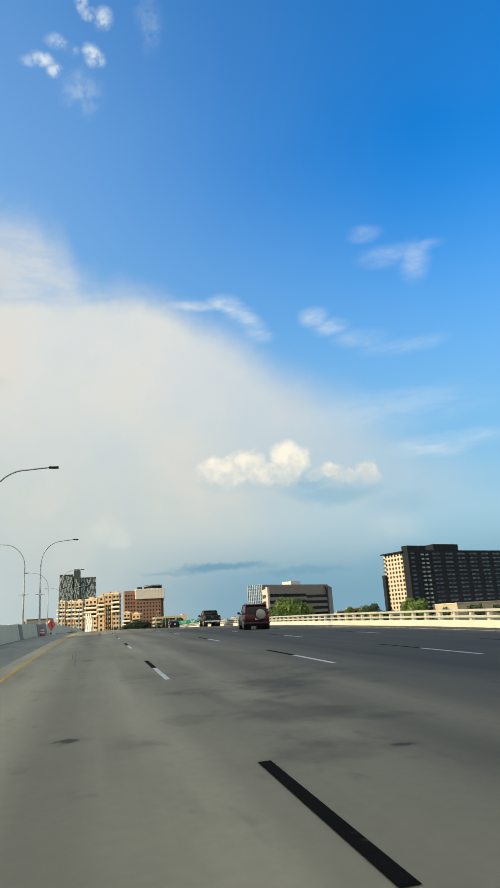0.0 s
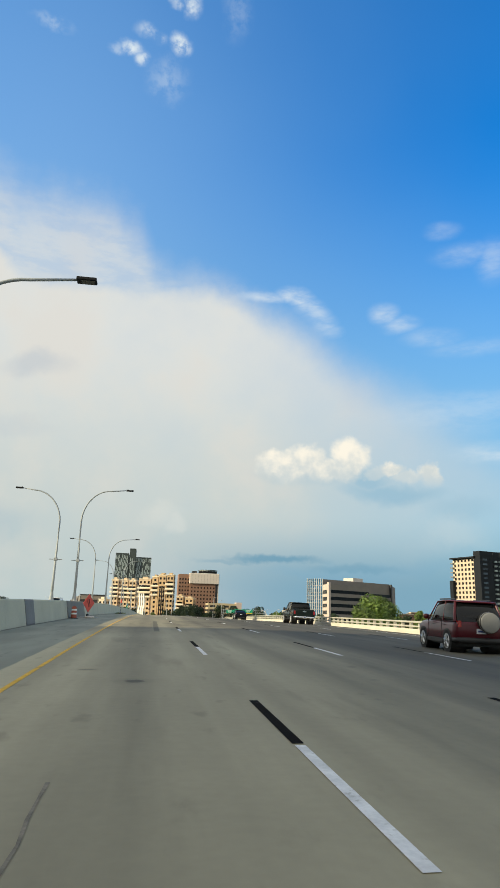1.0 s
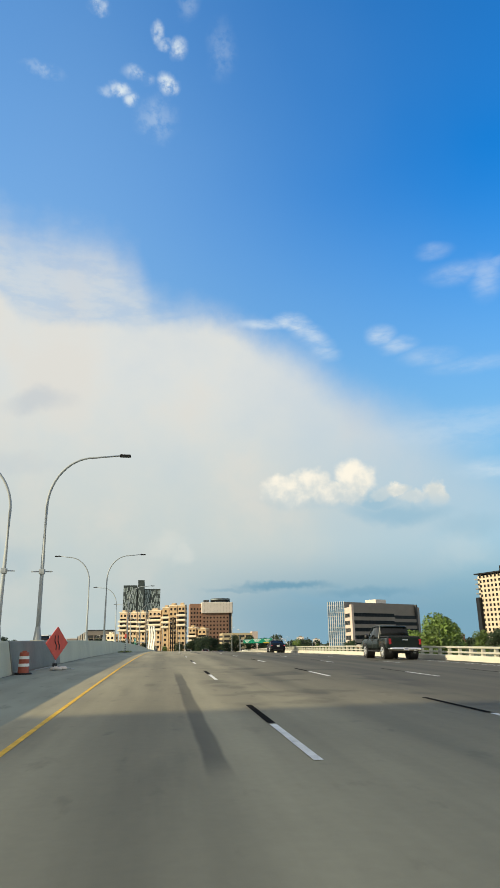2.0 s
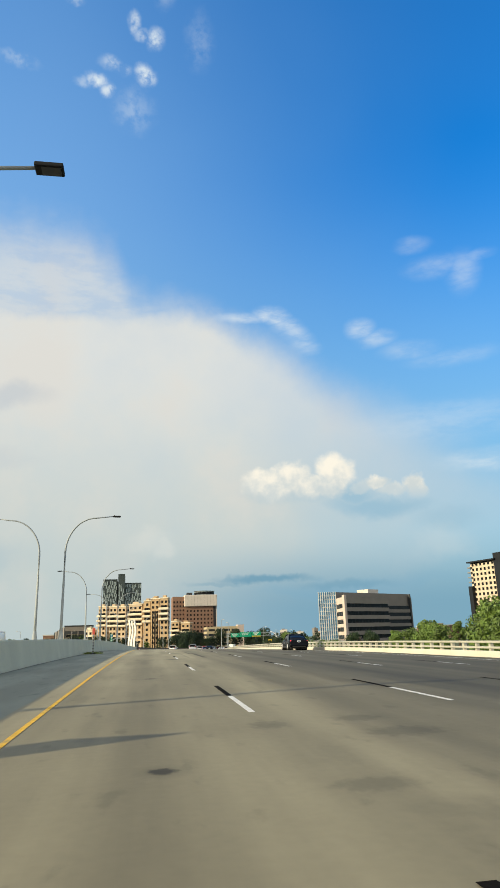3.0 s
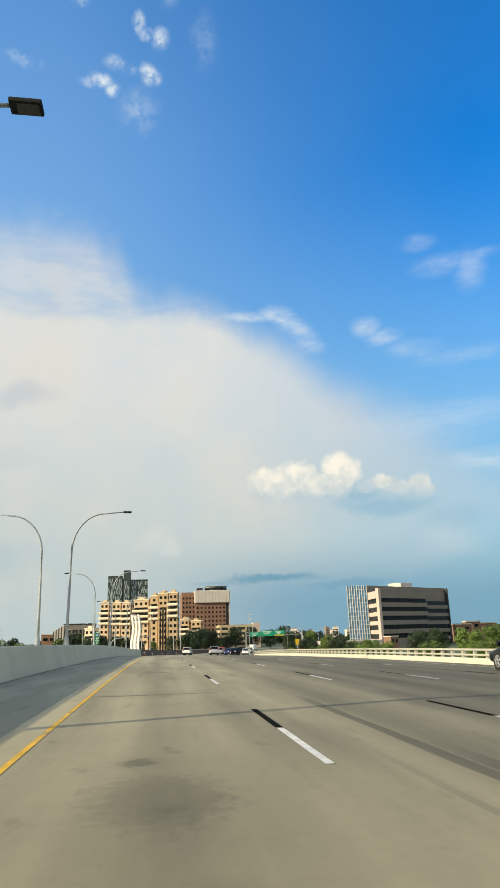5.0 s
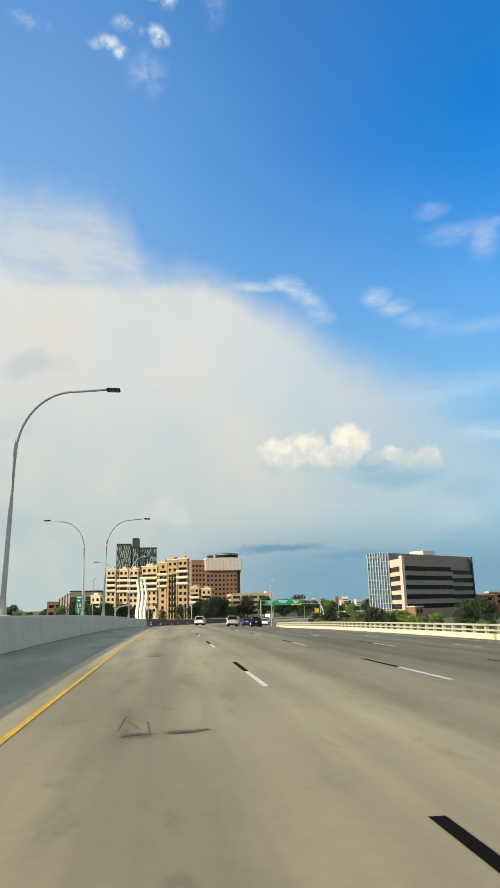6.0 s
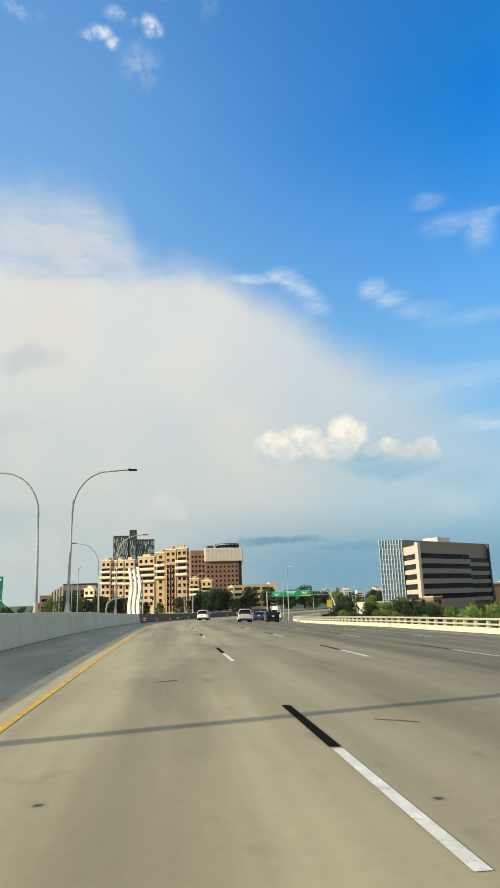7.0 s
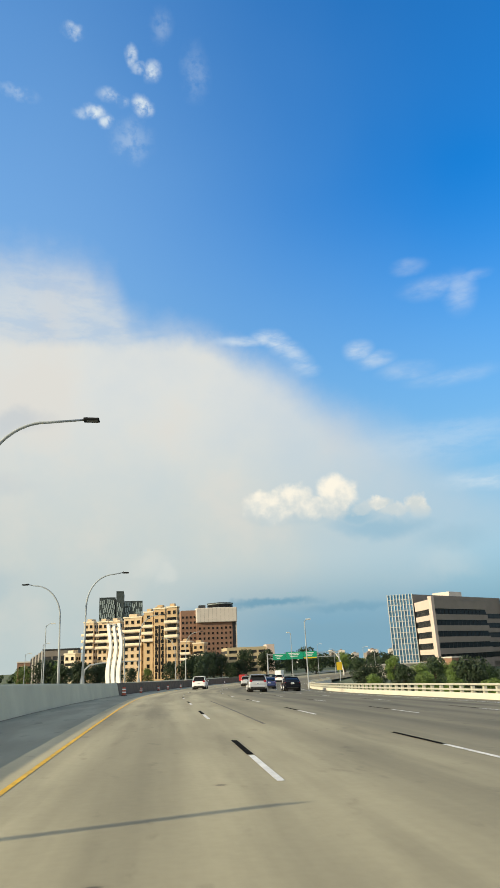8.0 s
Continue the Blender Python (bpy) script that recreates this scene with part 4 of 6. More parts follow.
def dark_pickup(m):
    car = thing("pickup_truck", m, "dark green pickup truck with a black covered bed", "pickup truck", group="cars on the motorway")
    paint = M["green_black"]
    hw, L = 0.99, 5.8
    part("body", loft([(1.9, 0.52, 1.16, hw), (2.2, 0.50, 1.19, hw), (4.2, 0.50, 1.19, hw), (4.35, 0.50, 1.17, hw), (5.4, 0.52, 1.12, hw * 0.98), (5.7, 0.56, 1.05, hw * 0.93), (5.8, 0.62, 0.95, hw * 0.84)], 28, 6), paint, car, smooth=True)
    bed = part("cargo_bed", loft([(0.0, 0.58, 1.20, hw * 0.955), (0.04, 0.53, 1.24, hw * 0.985), (0.3, 0.52, 1.25, hw), (1.92, 0.52, 1.22, hw)], 28, 7), paint, car, smooth=True)
    part("bed_cover", boxed(-0.90, 0.90, 0.03, 1.9, 1.22, 1.30, 0.03), M["trim"], bed, "black soft bed cover")
    part("tailgate", boxed(-0.76, 0.76, -0.02, 0.03, 0.66, 1.20, 0.02), paint, bed)
    part("tailgate_handle", boxed(-0.16, 0.16, -0.035, -0.015, 1.05, 1.12, 0.01), M["chrome"], bed)
    part("cabin_glass", loft([(1.94, 1.10, 1.72, 0.93), (2.05, 1.10, 1.86, 0.94), (2.9, 1.10, 1.90, 0.95), (3.55, 1.10, 1.86, 0.94), (4.0, 1.10, 1.54, 0.93), (4.42, 1.10, 1.18, 0.9)], 28, 6, 0.15), M["car_glass"], car, "dark tinted windows", smooth=True)
    part("roof", loft([(1.93, 1.80, 1.86, 0.76), (2.1, 1.80, 1.905, 0.81), (2.9, 1.82, 1.93, 0.82), (3.5, 1.80, 1.895, 0.80), (3.68, 1.76, 1.82, 0.74)], 20, 3.5), paint, car, smooth=True)
    part("cab_back", boxed(-0.86, 0.86, 1.90, 1.955, 1.1, 1.36, 0.02), paint, car)
    for s in (-1, 1):
        for a, b, rr in ((4.3, 3.6, 0.03), (3.05, 3.02, 0.03), (1.98, 2.04, 0.06)):
            part("pillar", rod(bmesh.new(), (s * 0.925, a, 1.15), (s * 0.785, b, 1.85), rr, rr * 0.8, 8), paint, car)
        part("wing_mirror", loft([(3.88, 1.17, 1.38, 0.05), (3.95, 1.14, 1.42, 0.13), (4.04, 1.17, 1.38, 0.10)], 12, 3.5), M["trim"], car, smooth=True, m=pose(s * 1.12, 0, 0))
        for y in (2.25, 3.2):
            part("door_handle", boxed(s * hw - 0.01, s * (hw + 0.03), y - 0.11, y + 0.11, 1.02, 1.06, 0.008), M["trim"], car)
        for y in (1.93, 3.08, 4.25):
            part("door_gap", boxed(s * hw * 0.985, s * (hw + 0.002), y - 0.007, y + 0.007, 0.62, 1.14), M["trim"], car)
        for y in (1.12, 4.72):
            arch(car, s * hw * 0.999, y, 0.40)
            wheel(car, s * (hw + 0.02), y, 0.40, 0.26)
        part("running_board", boxed(s * 0.84, s * 1.03, 1.75, 4.1, 0.40, 0.46, 0.015), M["trim"], car)
        part("tail_light", boxed(s * 0.81, s * 0.955, -0.012, 0.12, 0.84, 1.14, 0.015), M["tail_red"], car, "red tail light")
    part("rear_bumper", loft([(-0.16, 0.50, 0.66, 0.80), (-0.12, 0.48, 0.68, 0.90), (0.12, 0.48, 0.68, 0.98)], 20, 6), M["chrome"], car, "chrome rear bumper", smooth=True)
    pl = part("number_plate", boxed(-0.155, 0.155, -0.185, -0.165, 0.52, 0.665, 0.004), M["plate"], car, "pale number plate")
    part("plate_bar", boxed(-0.115, 0.115, -0.192, -0.186, 0.565, 0.62), M["plate_bar"], pl)
    part("underbody", boxed(-0.75, 0.75, 0.2, 5.3, 0.38, 0.60), M["trim"], car)
    part("axle", rod(bmesh.new(), (-0.8, 1.12, 0.40), (0.8, 1.12, 0.40), 0.07), M["trim"], car)
    part("exhaust", rod(bmesh.new(), (0.55, -0.05, 0.40), (0.55, 0.9, 0.42), 0.04), M["steel"], car)
    return car


def sedan(m, paint, label, name="sedan", brake=False):
    car = thing(name, m, label, "car", group="cars on the motorway")
    car_body(car, paint, 4.75, 1.80, 0.22, 0.92, 1.44, 0.82, 0.98, (0.42, 1.50, 2.75, 3.75), None, 0.33, (0.98, 3.75), lean=0.22, power=4.5)
    plate_and_lamps(car, 0.02, 0.85, 0.72, 0.70, 0.17, 0.36, brake)
    part("rear_bumper", loft([(-0.06, 0.28, 0.60, 0.76), (-0.02, 0.25, 0.62, 0.86), (0.35, 0.24, 0.60, 0.905)], 20, 5), paint, car, smooth=True)
    part("bumper_trim", boxed(-0.62, 0.62, -0.065, 0.0, 0.26, 0.36, 0.02), M["trim"], car)
    part("boot_gap", boxed(-0.78, 0.78, 0.005, 0.012, 0.66, 0.672), M["trim"], car)
    return car


def crossover(m, paint, label, name="crossover_car", brake=False, roof=1.66):
    car = thing(name, m, label, "car", group="cars on the motorway")
    car_body(car, paint, 4.55, 1.84, 0.28, 1.02, roof, 0.98, 1.06, (0.10, 0.55, 2.55, 3.45), None, 0.35, (0.85, 3.55), lean=0.17)
    plate_and_lamps(car, 0.0, 0.86, 0.92, 0.72, 0.24, 0.26, brake)
    part("rear_bumper", loft([(-0.08, 0.36, 0.62, 0.78), (-0.04, 0.32, 0.68, 0.88), (0.3, 0.32, 0.66, 0.93)], 20, 5), paint, car, smooth=True)
    part("bumper_trim", boxed(-0.70, 0.70, -0.095, 0.0, 0.30, 0.46, 0.03), M["trim"], car, "black lower bumper")
    part("tailgate_spoiler", boxed(-0.62, 0.62, 0.28, 0.55, roof - 0.07, roof - 0.035, 0.012), paint, car)
    return car


def box_truck(m, cab, box_mat, label, name="box_truck", scale=1.0):
    car = thing(name, m @ Matrix.Scale(scale, 4), label, "truck", group="cars on the motorway")
    part("cargo_box", boxed(-1.2, 1.2, 0.0, 5.2, 0.95, 3.3, 0.04), box_mat, car)
    part("rear_door", boxed(-1.08, 1.08, -0.03, 0.02, 1.0, 3.15, 0.01), M["sign_white"] if box_mat != M["truck_red"] else box_mat, car)
    part("cab", loft([(5.3, 0.6, 2.4, 1.0), (5.6, 0.55, 2.5, 1.02), (6.3, 0.55, 2.35, 1.02), (6.8, 0.55, 1.6, 1.0), (7.4, 0.6, 1.45, 0.92)], 20, 6), cab, car, smooth=True)
    part("chassis", boxed(-0.5, 0.5, 0.1, 7.0, 0.55, 0.95), M["trim"], car)
    part("underride_bar", boxed(-1.0, 1.0, -0.02, 0.08, 0.45, 0.58, 0.01), M["trim"], car)
    for s in (-1, 1):
        for y in (1.2, 6.3):
            wheel(car, s * 1.1, y, 0.45, 0.3)
        part("tail_light", boxed(s * 0.85, s * 1.05, -0.04, 0.0, 0.75, 0.9, 0.01), M["tail_red"], car)
    return car


maroon_suv(road_pose(10.1, 40.0, 0.0, -5) @ Matrix.Scale(0.92, 4))
dark_pickup(road_pose(13.9, 79.5, 0.0, -1))
sedan(road_pose(13.9, 124.2, 0.0, -1), M["navy"], "black four-door saloon car with tinted windows", brake=True)
crossover(road_pose(1.2, 256, 0.0), M["white_paint"], "white crossover car seen from behind")
crossover(road_pose(8.6, 230, 0.0), M["silver"], "silver crossover car seen from behind", roof=1.62)
sedan(road_pose(10.7, 254, 0.0), M["blue_paint"], "dark blue saloon car in dense traffic", brake=True)
sedan(road_pose(12.6, 236, 0.0), M["navy"], "black saloon car near the kerb wall")
crossover(road_pose(6.4, 276, 0.0), M["silver"], "silver car in the traffic queue", roof=1.6)
crossover(road_pose(6.6, 298, 0.0), M["bed_grey"], "bronze car in the traffic queue")
sedan(road_pose(9.6, 281, 0.0), M["silver"], "grey saloon car in the traffic queue")
sedan(road_pose(13.2, 275, 0.0), M["white_paint"], "white saloon car in the traffic queue")
box_truck(road_pose(0.3, 312, 0.0), M["truck_red"], M["truck_red"], "red box truck in the distant traffic", scale=0.55)
box_truck(road_pose(1.0, 348, 0.0), M["white_paint"], M["sign_white"], "white box truck in the distant traffic", scale=0.7)
crossover(road_pose(3.6, 322, 0.0), M["navy"], "black car in the distant traffic")
crossover(road_pose(7.6, 318, 0.0), M["white_paint"], "white car in the distant traffic")
sedan(road_pose(4.2, 330, 0.0), M["navy"], "black saloon car in the distant traffic")


def passenger_van(m):
    car = thing("delivery_van", m, "white high-roofed van on the opposite carriageway", "van", group="cars on the motorway")
    car_body(car, M["white_paint"], 5.6, 2.0, 0.36, 1.22, 2.28, 1.18, 1.30, (0.05, 0.22, 3.95, 4.85), None, 0.36, (1.0, 4.6), lean=0.12)
    part("cargo_panel", loft([(0.06, 1.15, 2.20, 0.90), (0.3, 1.15, 2.26, 0.955), (3.0, 1.15, 2.27, 0.96), (3.05, 1.15, 2.22, 0.93)], 24, 6, 0.10), M["white_paint"], car, smooth=True)
    for s in (-1, 1):
        part("headlight", boxed(s * 0.58, s * 0.86, 5.38, 5.52, 0.86, 1.06, 0.03), M["sign_white"], car, "pale headlight")
    part("grille", boxed(-0.5, 0.5, 5.5, 5.6, 0.70, 0.92, 0.02), M["trim"], car, "black grille")
    return car


passenger_van(road_pose(-16.2, 140, 0.0, 180))


# ---- trees ----
def leaf_mesh(name, blobs, count, size, material, seed):
    """A crown of many small bent leaf clumps round uneven centres."""
    rng = np.random.default_rng(seed)
    w = np.array([b[3] ** 2 for b in blobs])
    pick = rng.choice(len(blobs), count, p=w / w.sum())
    c = np.array([b[:3] for b in blobs])[pick]
    r = np.array([b[3] for b in blobs])[pick]
    d = rng.normal(size=(count, 3))
    d /= np.linalg.norm(d, axis=1)[:, None]
    rad = r * (0.55 + 0.5 * rng.random(count) ** 0.6)
    p = c + d * rad[:, None] * np.array([1, 1, 0.82])
    n = d + rng.normal(size=(count, 3)) * 0.55
    n /= np.linalg.norm(n, axis=1)[:, None]
    a = np.cross(n, rng.normal(size=(count, 3)))
    a /= np.linalg.norm(a, axis=1)[:, None]
    b = np.cross(n, a)
    s = size * (0.6 + 0.8 * rng.random(count))[:, None]
    v = np.stack([p - a * s, p - b * s * 0.55 + n * s * 0.15, p + a * s, p + b * s * 0.55 + n * s * 0.15], 1).reshape(-1, 3)
    me = bpy.data.meshes.new(name)
    me.from_pydata(v.tolist(), [], np.arange(4 * count).reshape(-1, 4).tolist())
    me.materials.append(material)
    return me


def tree(m, height, spread, seed, material, label, count=2600, leaf=0.22, name="tree"):
    rng = random.Random(seed)
    ob = thing(name, m, label, "tree", group="trees beside the motorway")
    tw = 0.035 * height
    trunk = [(0, 0, -0.2), (rng.uniform(-.1, .1), rng.uniform(-.1, .1), height * 0.22), (rng.uniform(-.3, .3), rng.uniform(-.3, .3), height * 0.55), (rng.uniform(-.5, .5), rng.uniform(-.5, .5), height * 0.88)]
    part("trunk", sweep(trunk, [tw * 1.3, tw, tw * 0.6, tw * 0.15], 9), M["bark"], ob, smooth=True)
    blobs = []
    for k in range(13):
        a, up = k * 2.4 + rng.uniform(-0.4, 0.4), 0.28 + 0.66 * k / 12
        reach = spread * (0.75 - 0.6 * max(0, up - 0.45)) * rng.uniform(0.45, 0.95)
        e = (reach * math.cos(a), reach * math.sin(a), height * up + rng.uniform(-.3, .3))
        s = (0, 0, height * max(0.18, up - 0.22))
        part("limb", sweep([s, ((s[0] + e[0]) * 0.5, (s[1] + e[1]) * 0.5, (s[2] + e[2]) / 2 + 0.2), e], [tw * 0.4, tw * 0.25, tw * 0.08], 6), M["bark"], ob, smooth=True)
        blobs.append((*e, spread * rng.uniform(0.30, 0.50)))
    blobs.append((0, 0, height * 0.86, spread * 0.42))
    part("crown", leaf_mesh("crown", blobs, count, leaf * height / 8, material, seed), None, ob, "dense uneven green crown")
    return ob


kinds = [tree(pose(38, 128, GROUND), 8.2, 3.6, 3, M["leaf"], "broad green tree beside the bridge", 3200),
         tree(pose(45, 142, GROUND), 9.2, 3.3, 5, M["leaf"], "tall green tree beside the bridge", 3200),
         tree(pose(-62, 332, GROUND), 9.6, 4.4, 8, M["leaf_dark"], "dark green tree beside the bridge", 3600)]
def grove(spots, turn, x_scale=1.0, y_shift=0.0, size=1.0):
    """Plants trees at (x, y, size, kind)."""
    for i, (x, y, s, k) in enumerate(spots):
        copy_thing(kinds[k], pose(x * x_scale, y + y_shift, GROUND, 0, 0, turn + i * 77.0) @ Matrix.Scale(s * size, 4))


# near the bridge
grove([(33, 118, 0.8, 0), (49, 150, 0.92, 0), (52, 172, 0.7, 1), (58, 186, 0.81, 0), (62, 198, 0.88, 1), (55, 205, 0.48, 0), (36, 182, 0.55, 0), (33, 160, 0.51, 1),
       (60, 66, 0.9, 0), (66, 74, 0.8, 1), (73, 80, 0.95, 0), (80, 92, 0.85, 1), (90, 110, 0.9, 0), (62, 120, 0.7, 1), (48, 108, 0.6, 0), (100, 140, 1, 2),
       (84, 160, 0.9, 0), (96, 190, 1, 1)], 0)
# beside the bend
grove([(68, 214, 0.88, 1), (72, 232, 0.77, 0), (104, 236, 0.90, 2), (39, 234, 0.53, 2), (42, 228, 0.47, 0), (44, 240, 0.44, 2), (46, 224, 0.50, 0), (49, 215, 0.39, 0),
       (36, 240, 0.41, 0), (38, 214, 0.50, 0), (41, 222, 0.39, 0), (62, 246, 0.38, 0), (58, 214, 0.40, 1), (33, 226, 0.37, 0), (35, 230, 0.39, 1), (37, 226, 0.36, 0),
       (38, 244, 0.41, 0), (40, 216, 0.37, 1), (43, 218, 0.40, 0), (47, 232, 0.43, 0), (50, 236, 0.39, 2), (58, 238, 0.63, 2), (48, 246, 0.37, 2), (66, 246, 0.67, 2)], 40)
grove([(44, 250, 0.28, 2), (70, 236, 0.67, 0)], 60)
# behind the bend
grove([(58, 282, 0.47, 0), (64, 290, 0.48, 0), (54, 296, 0.62, 1), (78, 258, 0.70, 1), (50, 262, 0.40, 0), (112, 262, 1.00, 0), (120, 300, 1.00, 1), (130, 340, 0.75, 2),
       (54, 318, 0.56, 2), (66, 288, 0.44, 0), (60, 276, 0.46, 1), (70, 298, 0.45, 0), (56, 270, 0.40, 0), (40, 256, 0.46, 2), (45, 262, 0.50, 0), (36, 262, 0.44, 2),
       (50, 268, 0.53, 2), (42, 274, 0.48, 2), (34, 252, 0.40, 0)], 80)
# before the apartment blocks
grove([(14, 445, 0.9, 2), (20, 448, 1, 2), (25, 450, 1.1, 2), (30, 470, 1.3, 2), (34, 480, 1.35, 2), (27, 492, 1.3, 2), (38, 488, 1.2, 2), (24, 440, 0.8, 2),
       (6, 452, 0.8, 0), (0, 455, 0.75, 2), (-6, 450, 0.9, 2), (-12, 445, 1, 2), (-18, 440, 1.1, 2), (-22, 430, 1, 2), (40, 470, 0.8, 2), (44, 476, 0.9, 2)], 120, 0.9, -58.0, 0.76)
# before the office
grove([(70, 420, 0.8, 2), (78, 410, 0.88, 0), (84, 428, 0.73, 2), (92, 440, 0.54, 2), (64, 436, 0.9, 2), (100, 452, 0.6, 0), (74, 452, 1.1, 2), (110, 470, 0.5, 2),
       (118, 480, 0.48, 2), (126, 492, 0.7, 2), (60, 470, 1.1, 2), (52, 480, 1.15, 2)], 160)
# across the median
grove([(-26, 400, 1, 0), (-28, 392, 0.95, 2), (-16, 400, 0.8, 2), (-32, 380, 0.85, 0), (-10, 420, 0.8, 2), (-46, 360, 0.8, 2), (-55, 380, 0.9, 0), (-64, 370, 0.9, 2),
       (-75, 390, 1, 2), (-40, 340, 0.7, 0), (-88, 380, 1, 2), (-60, 300, 0.8, 2), (-48, 240, 0.8, 0), (-70, 250, 0.9, 2)], 200)


def wood(name, x0, x1, y0, y1, count, seed, tall):
    """A far belt of woodland as one mass of clumps."""
    rng = random.Random(seed)
    blobs = []
    for _ in range(count):
        h = tall * rng.uniform(0.6, 1.0)
        x, y = rng.uniform(x0, x1), rng.uniform(y0, y1)
        blobs += [(x, y, h * 0.55, h * 0.5), (x + rng.uniform(-3, 3), y, h * 0.8, h * 0.28), (x + rng.uniform(-4, 4), y, h * 0.3, h * 0.4)]
    ob = new(name, leaf_mesh(name, blobs, count * 130, 1.0, M["leaf_dark"], seed))
    ob.location = (0, 0, GROUND)
    return tagged(ob, "far belt of dark green trees", "trees", kind="stuff")


wood("far_trees", 90, 520, 620, 760, 150, 1, 10.5)
wood("far_trees", -420, -40, 560, 740, 110, 2, 7.5)
wood("far_trees", 220, 700, 300, 620, 150, 3, 8.5)
wood("far_trees", -420, -90, 200, 520, 110, 4, 6.5)


# ---- buildings ----
def window_kind(w, h, glass, frame, depth=0.12):
    """Shared meshes for one kind of window: glass, frame and sill."""
    f = boxed(-w / 2 - 0.08, -w / 2, -depth, 0, -h / 2, h / 2)
    box(f, w / 2, w / 2 + 0.08, -depth, 0, -h / 2, h / 2)
    box(f, -w / 2 - 0.08, w / 2 + 0.08, -depth, 0, h / 2, h / 2 + 0.1)
    box(f, -w / 2 - 0.14, w / 2 + 0.14, -depth - 0.08, 0, -h / 2 - 0.12, -h / 2)
    return mesh_of("window_frame", f, frame), mesh_of("window_pane", boxed(-w / 2, w / 2, -0.05, 0.02, -h / 2, h / 2), glass)


def put_window(parent, kind, m):
    w = part("window", kind[1], None, parent, m=m)
    part("window_frame", kind[0], None, w)


def house(name, x, y, turn, label, category="building"):
    return thing(name, pose(x, y, GROUND, 0, 0, turn), label, category)


def bays(parent, kind, xs, zs, y=0.0):
    for z in zs:
        for x in xs:
            put_window(parent, kind, Matrix.Translation((x, y, z)))


W_TAN = window_kind(1.5, 1.5, M["dark_glass"], M["tan"])
W_BRICK = window_kind(1.15, 1.3, M["dark_glass"], M["brick"])
W_SMALL = window_kind(1.7, 1.7, M["dark_glass"], M["pale_panel"])
W_WIDE = window_kind(3.85, 1.3, M["tower_glass"], M["tower_wall"])
W_LOW = window_kind(2.4, 1.6, M["dark_glass"], M["sand"])


def flat_wing(ob, x, y, width, top, style, turn=-24.0, depth=6.0, plain="tan"):
    """One staggered wing of a tan apartment block: windows floor by floor, cream balconies near the top, a shaded flank."""
    h = top - GROUND
    m = pose(x - ob.location.x, y - ob.location.y, 0, 0, 0, turn)
    wing = part("wing", boxed(0, width, 0, depth, 0, h), M[plain], ob, m=m)
    part("wing_cap", boxed(-0.3, width + 0.3, -0.35, depth, h, h + 0.55), M["cream"], wing)
    part("roof_stub", boxed(width * 0.25, width * 0.7, 0.8, depth - 0.6, h + 0.5, h + 1.8), M[plain], wing)
    floors = int((h - 3) / 3.0)
    n = max(1, round(width / 3.1))
    for f in range(floors):
        z = h - 2.0 - 3.0 * f
        for i in range(n):
            put_window(ob, W_TAN, m @ Matrix.Translation((width * (i + 0.5) / n, 0, z)))
        for k in range(2):
            put_window(ob, W_TAN, m @ pose(width, depth * (0.3 + 0.4 * k), z, 0, 0, 90))
        if style != "slot" and f < 4 and f != 0:
            # dark sheet stands in for the shade behind the balcony
            part("balcony_opening", boxed(0.35, width - 0.35, -0.16, 0.02, z - 0.9, z + 0.95), M["dark_glass"], wing, "dark sheet for the balcony's shade")
            bal = part("balcony", boxed(-0.7, width + 0.7, -1.5, 0.2, z - 1.45, z - 0.35, 0.28), M["cream"], wing, "cream rounded balcony")
            part("balcony_slab", boxed(-0.8, width + 0.8, -1.6, 0.2, z - 1.65, z - 1.47), M["crown"], bal)
    if style == "slot":
        for k in range(3):
            part("window_slot", boxed(width * (0.22 + 0.28 * k) - 0.45, width * (0.22 + 0.28 * k) + 0.45, -0.14, 0.02, 1.5, h - 9 + 2 * (k % 2)), M["dark_glass"], wing, "dark vertical window slot")
        part("gable", boxed(width * 0.15, width * 0.62, -0.2, depth, h, h + 1.1), M["tan"], wing)
    return wing


def recess(ob, x0, x1, y, top):
    h = top - GROUND
    part("recessed_wall", boxed(x0 - ob.location.x, x1 - ob.location.x, y - ob.location.y, y - ob.location.y + 10, 0, h), M["tan"], ob)
    for f in range(int((h - 3) / 3.0)):
        put_window(ob, W_TAN, Matrix.Translation(((x0 + x1) / 2 - ob.location.x, y - ob.location.y, h - 2 - 3.0 * f)))


def move_in(ob, k, top=27.0, shift=0.0):
    """Slides and scales a building about a mid camera point, to fit the camera's view."""
    mid = Vector((0.7, 85.0, 2.5))
    place = mid + (ob.location - mid) * k
    turn = math.degrees(ob.rotation_euler.z)
    ob.matrix_basis = pose(place.x + shift, place.y, GROUND, 0, 0, turn) @ Matrix.Diagonal((k, k, (2.5 - GROUND + (top - 2.5) * k) / (top - GROUND), 1))


t1 = house("apartment_block", -22, 540, 0, "staggered tan apartment block with cream rounded balconies")
recess(t1, -22.5, 6.5, 548, 23.4)
for x, y, w, top, style in ((-22.6, 536, 5.6, 25.6, "tan"), (-14.8, 527, 5.4, 25.0, "tan"), (-8.8, 519, 5.6, 24.6, "tan"), (-1.4, 506, 9.2, 25.2, "cream")):
    flat_wing(t1, x, y, w, top, style, plain="tan_pale")
t2 = house("apartment_block", 6, 492, 0, "tall tan apartment block with dark window slots")
recess(t2, 6.6, 20.5, 497, 26.0)
for x, y, w, top, style, dp in ((7.0, 492, 4.4, 26.4, "tan", 4.0), (11.4, 487, 5.6, 27.4, "slot", 4.0), (16.9, 478, 5.0, 27.2, "tan", 3.0)):
    flat_wing(t2, x, y, w, top, style, depth=dp)
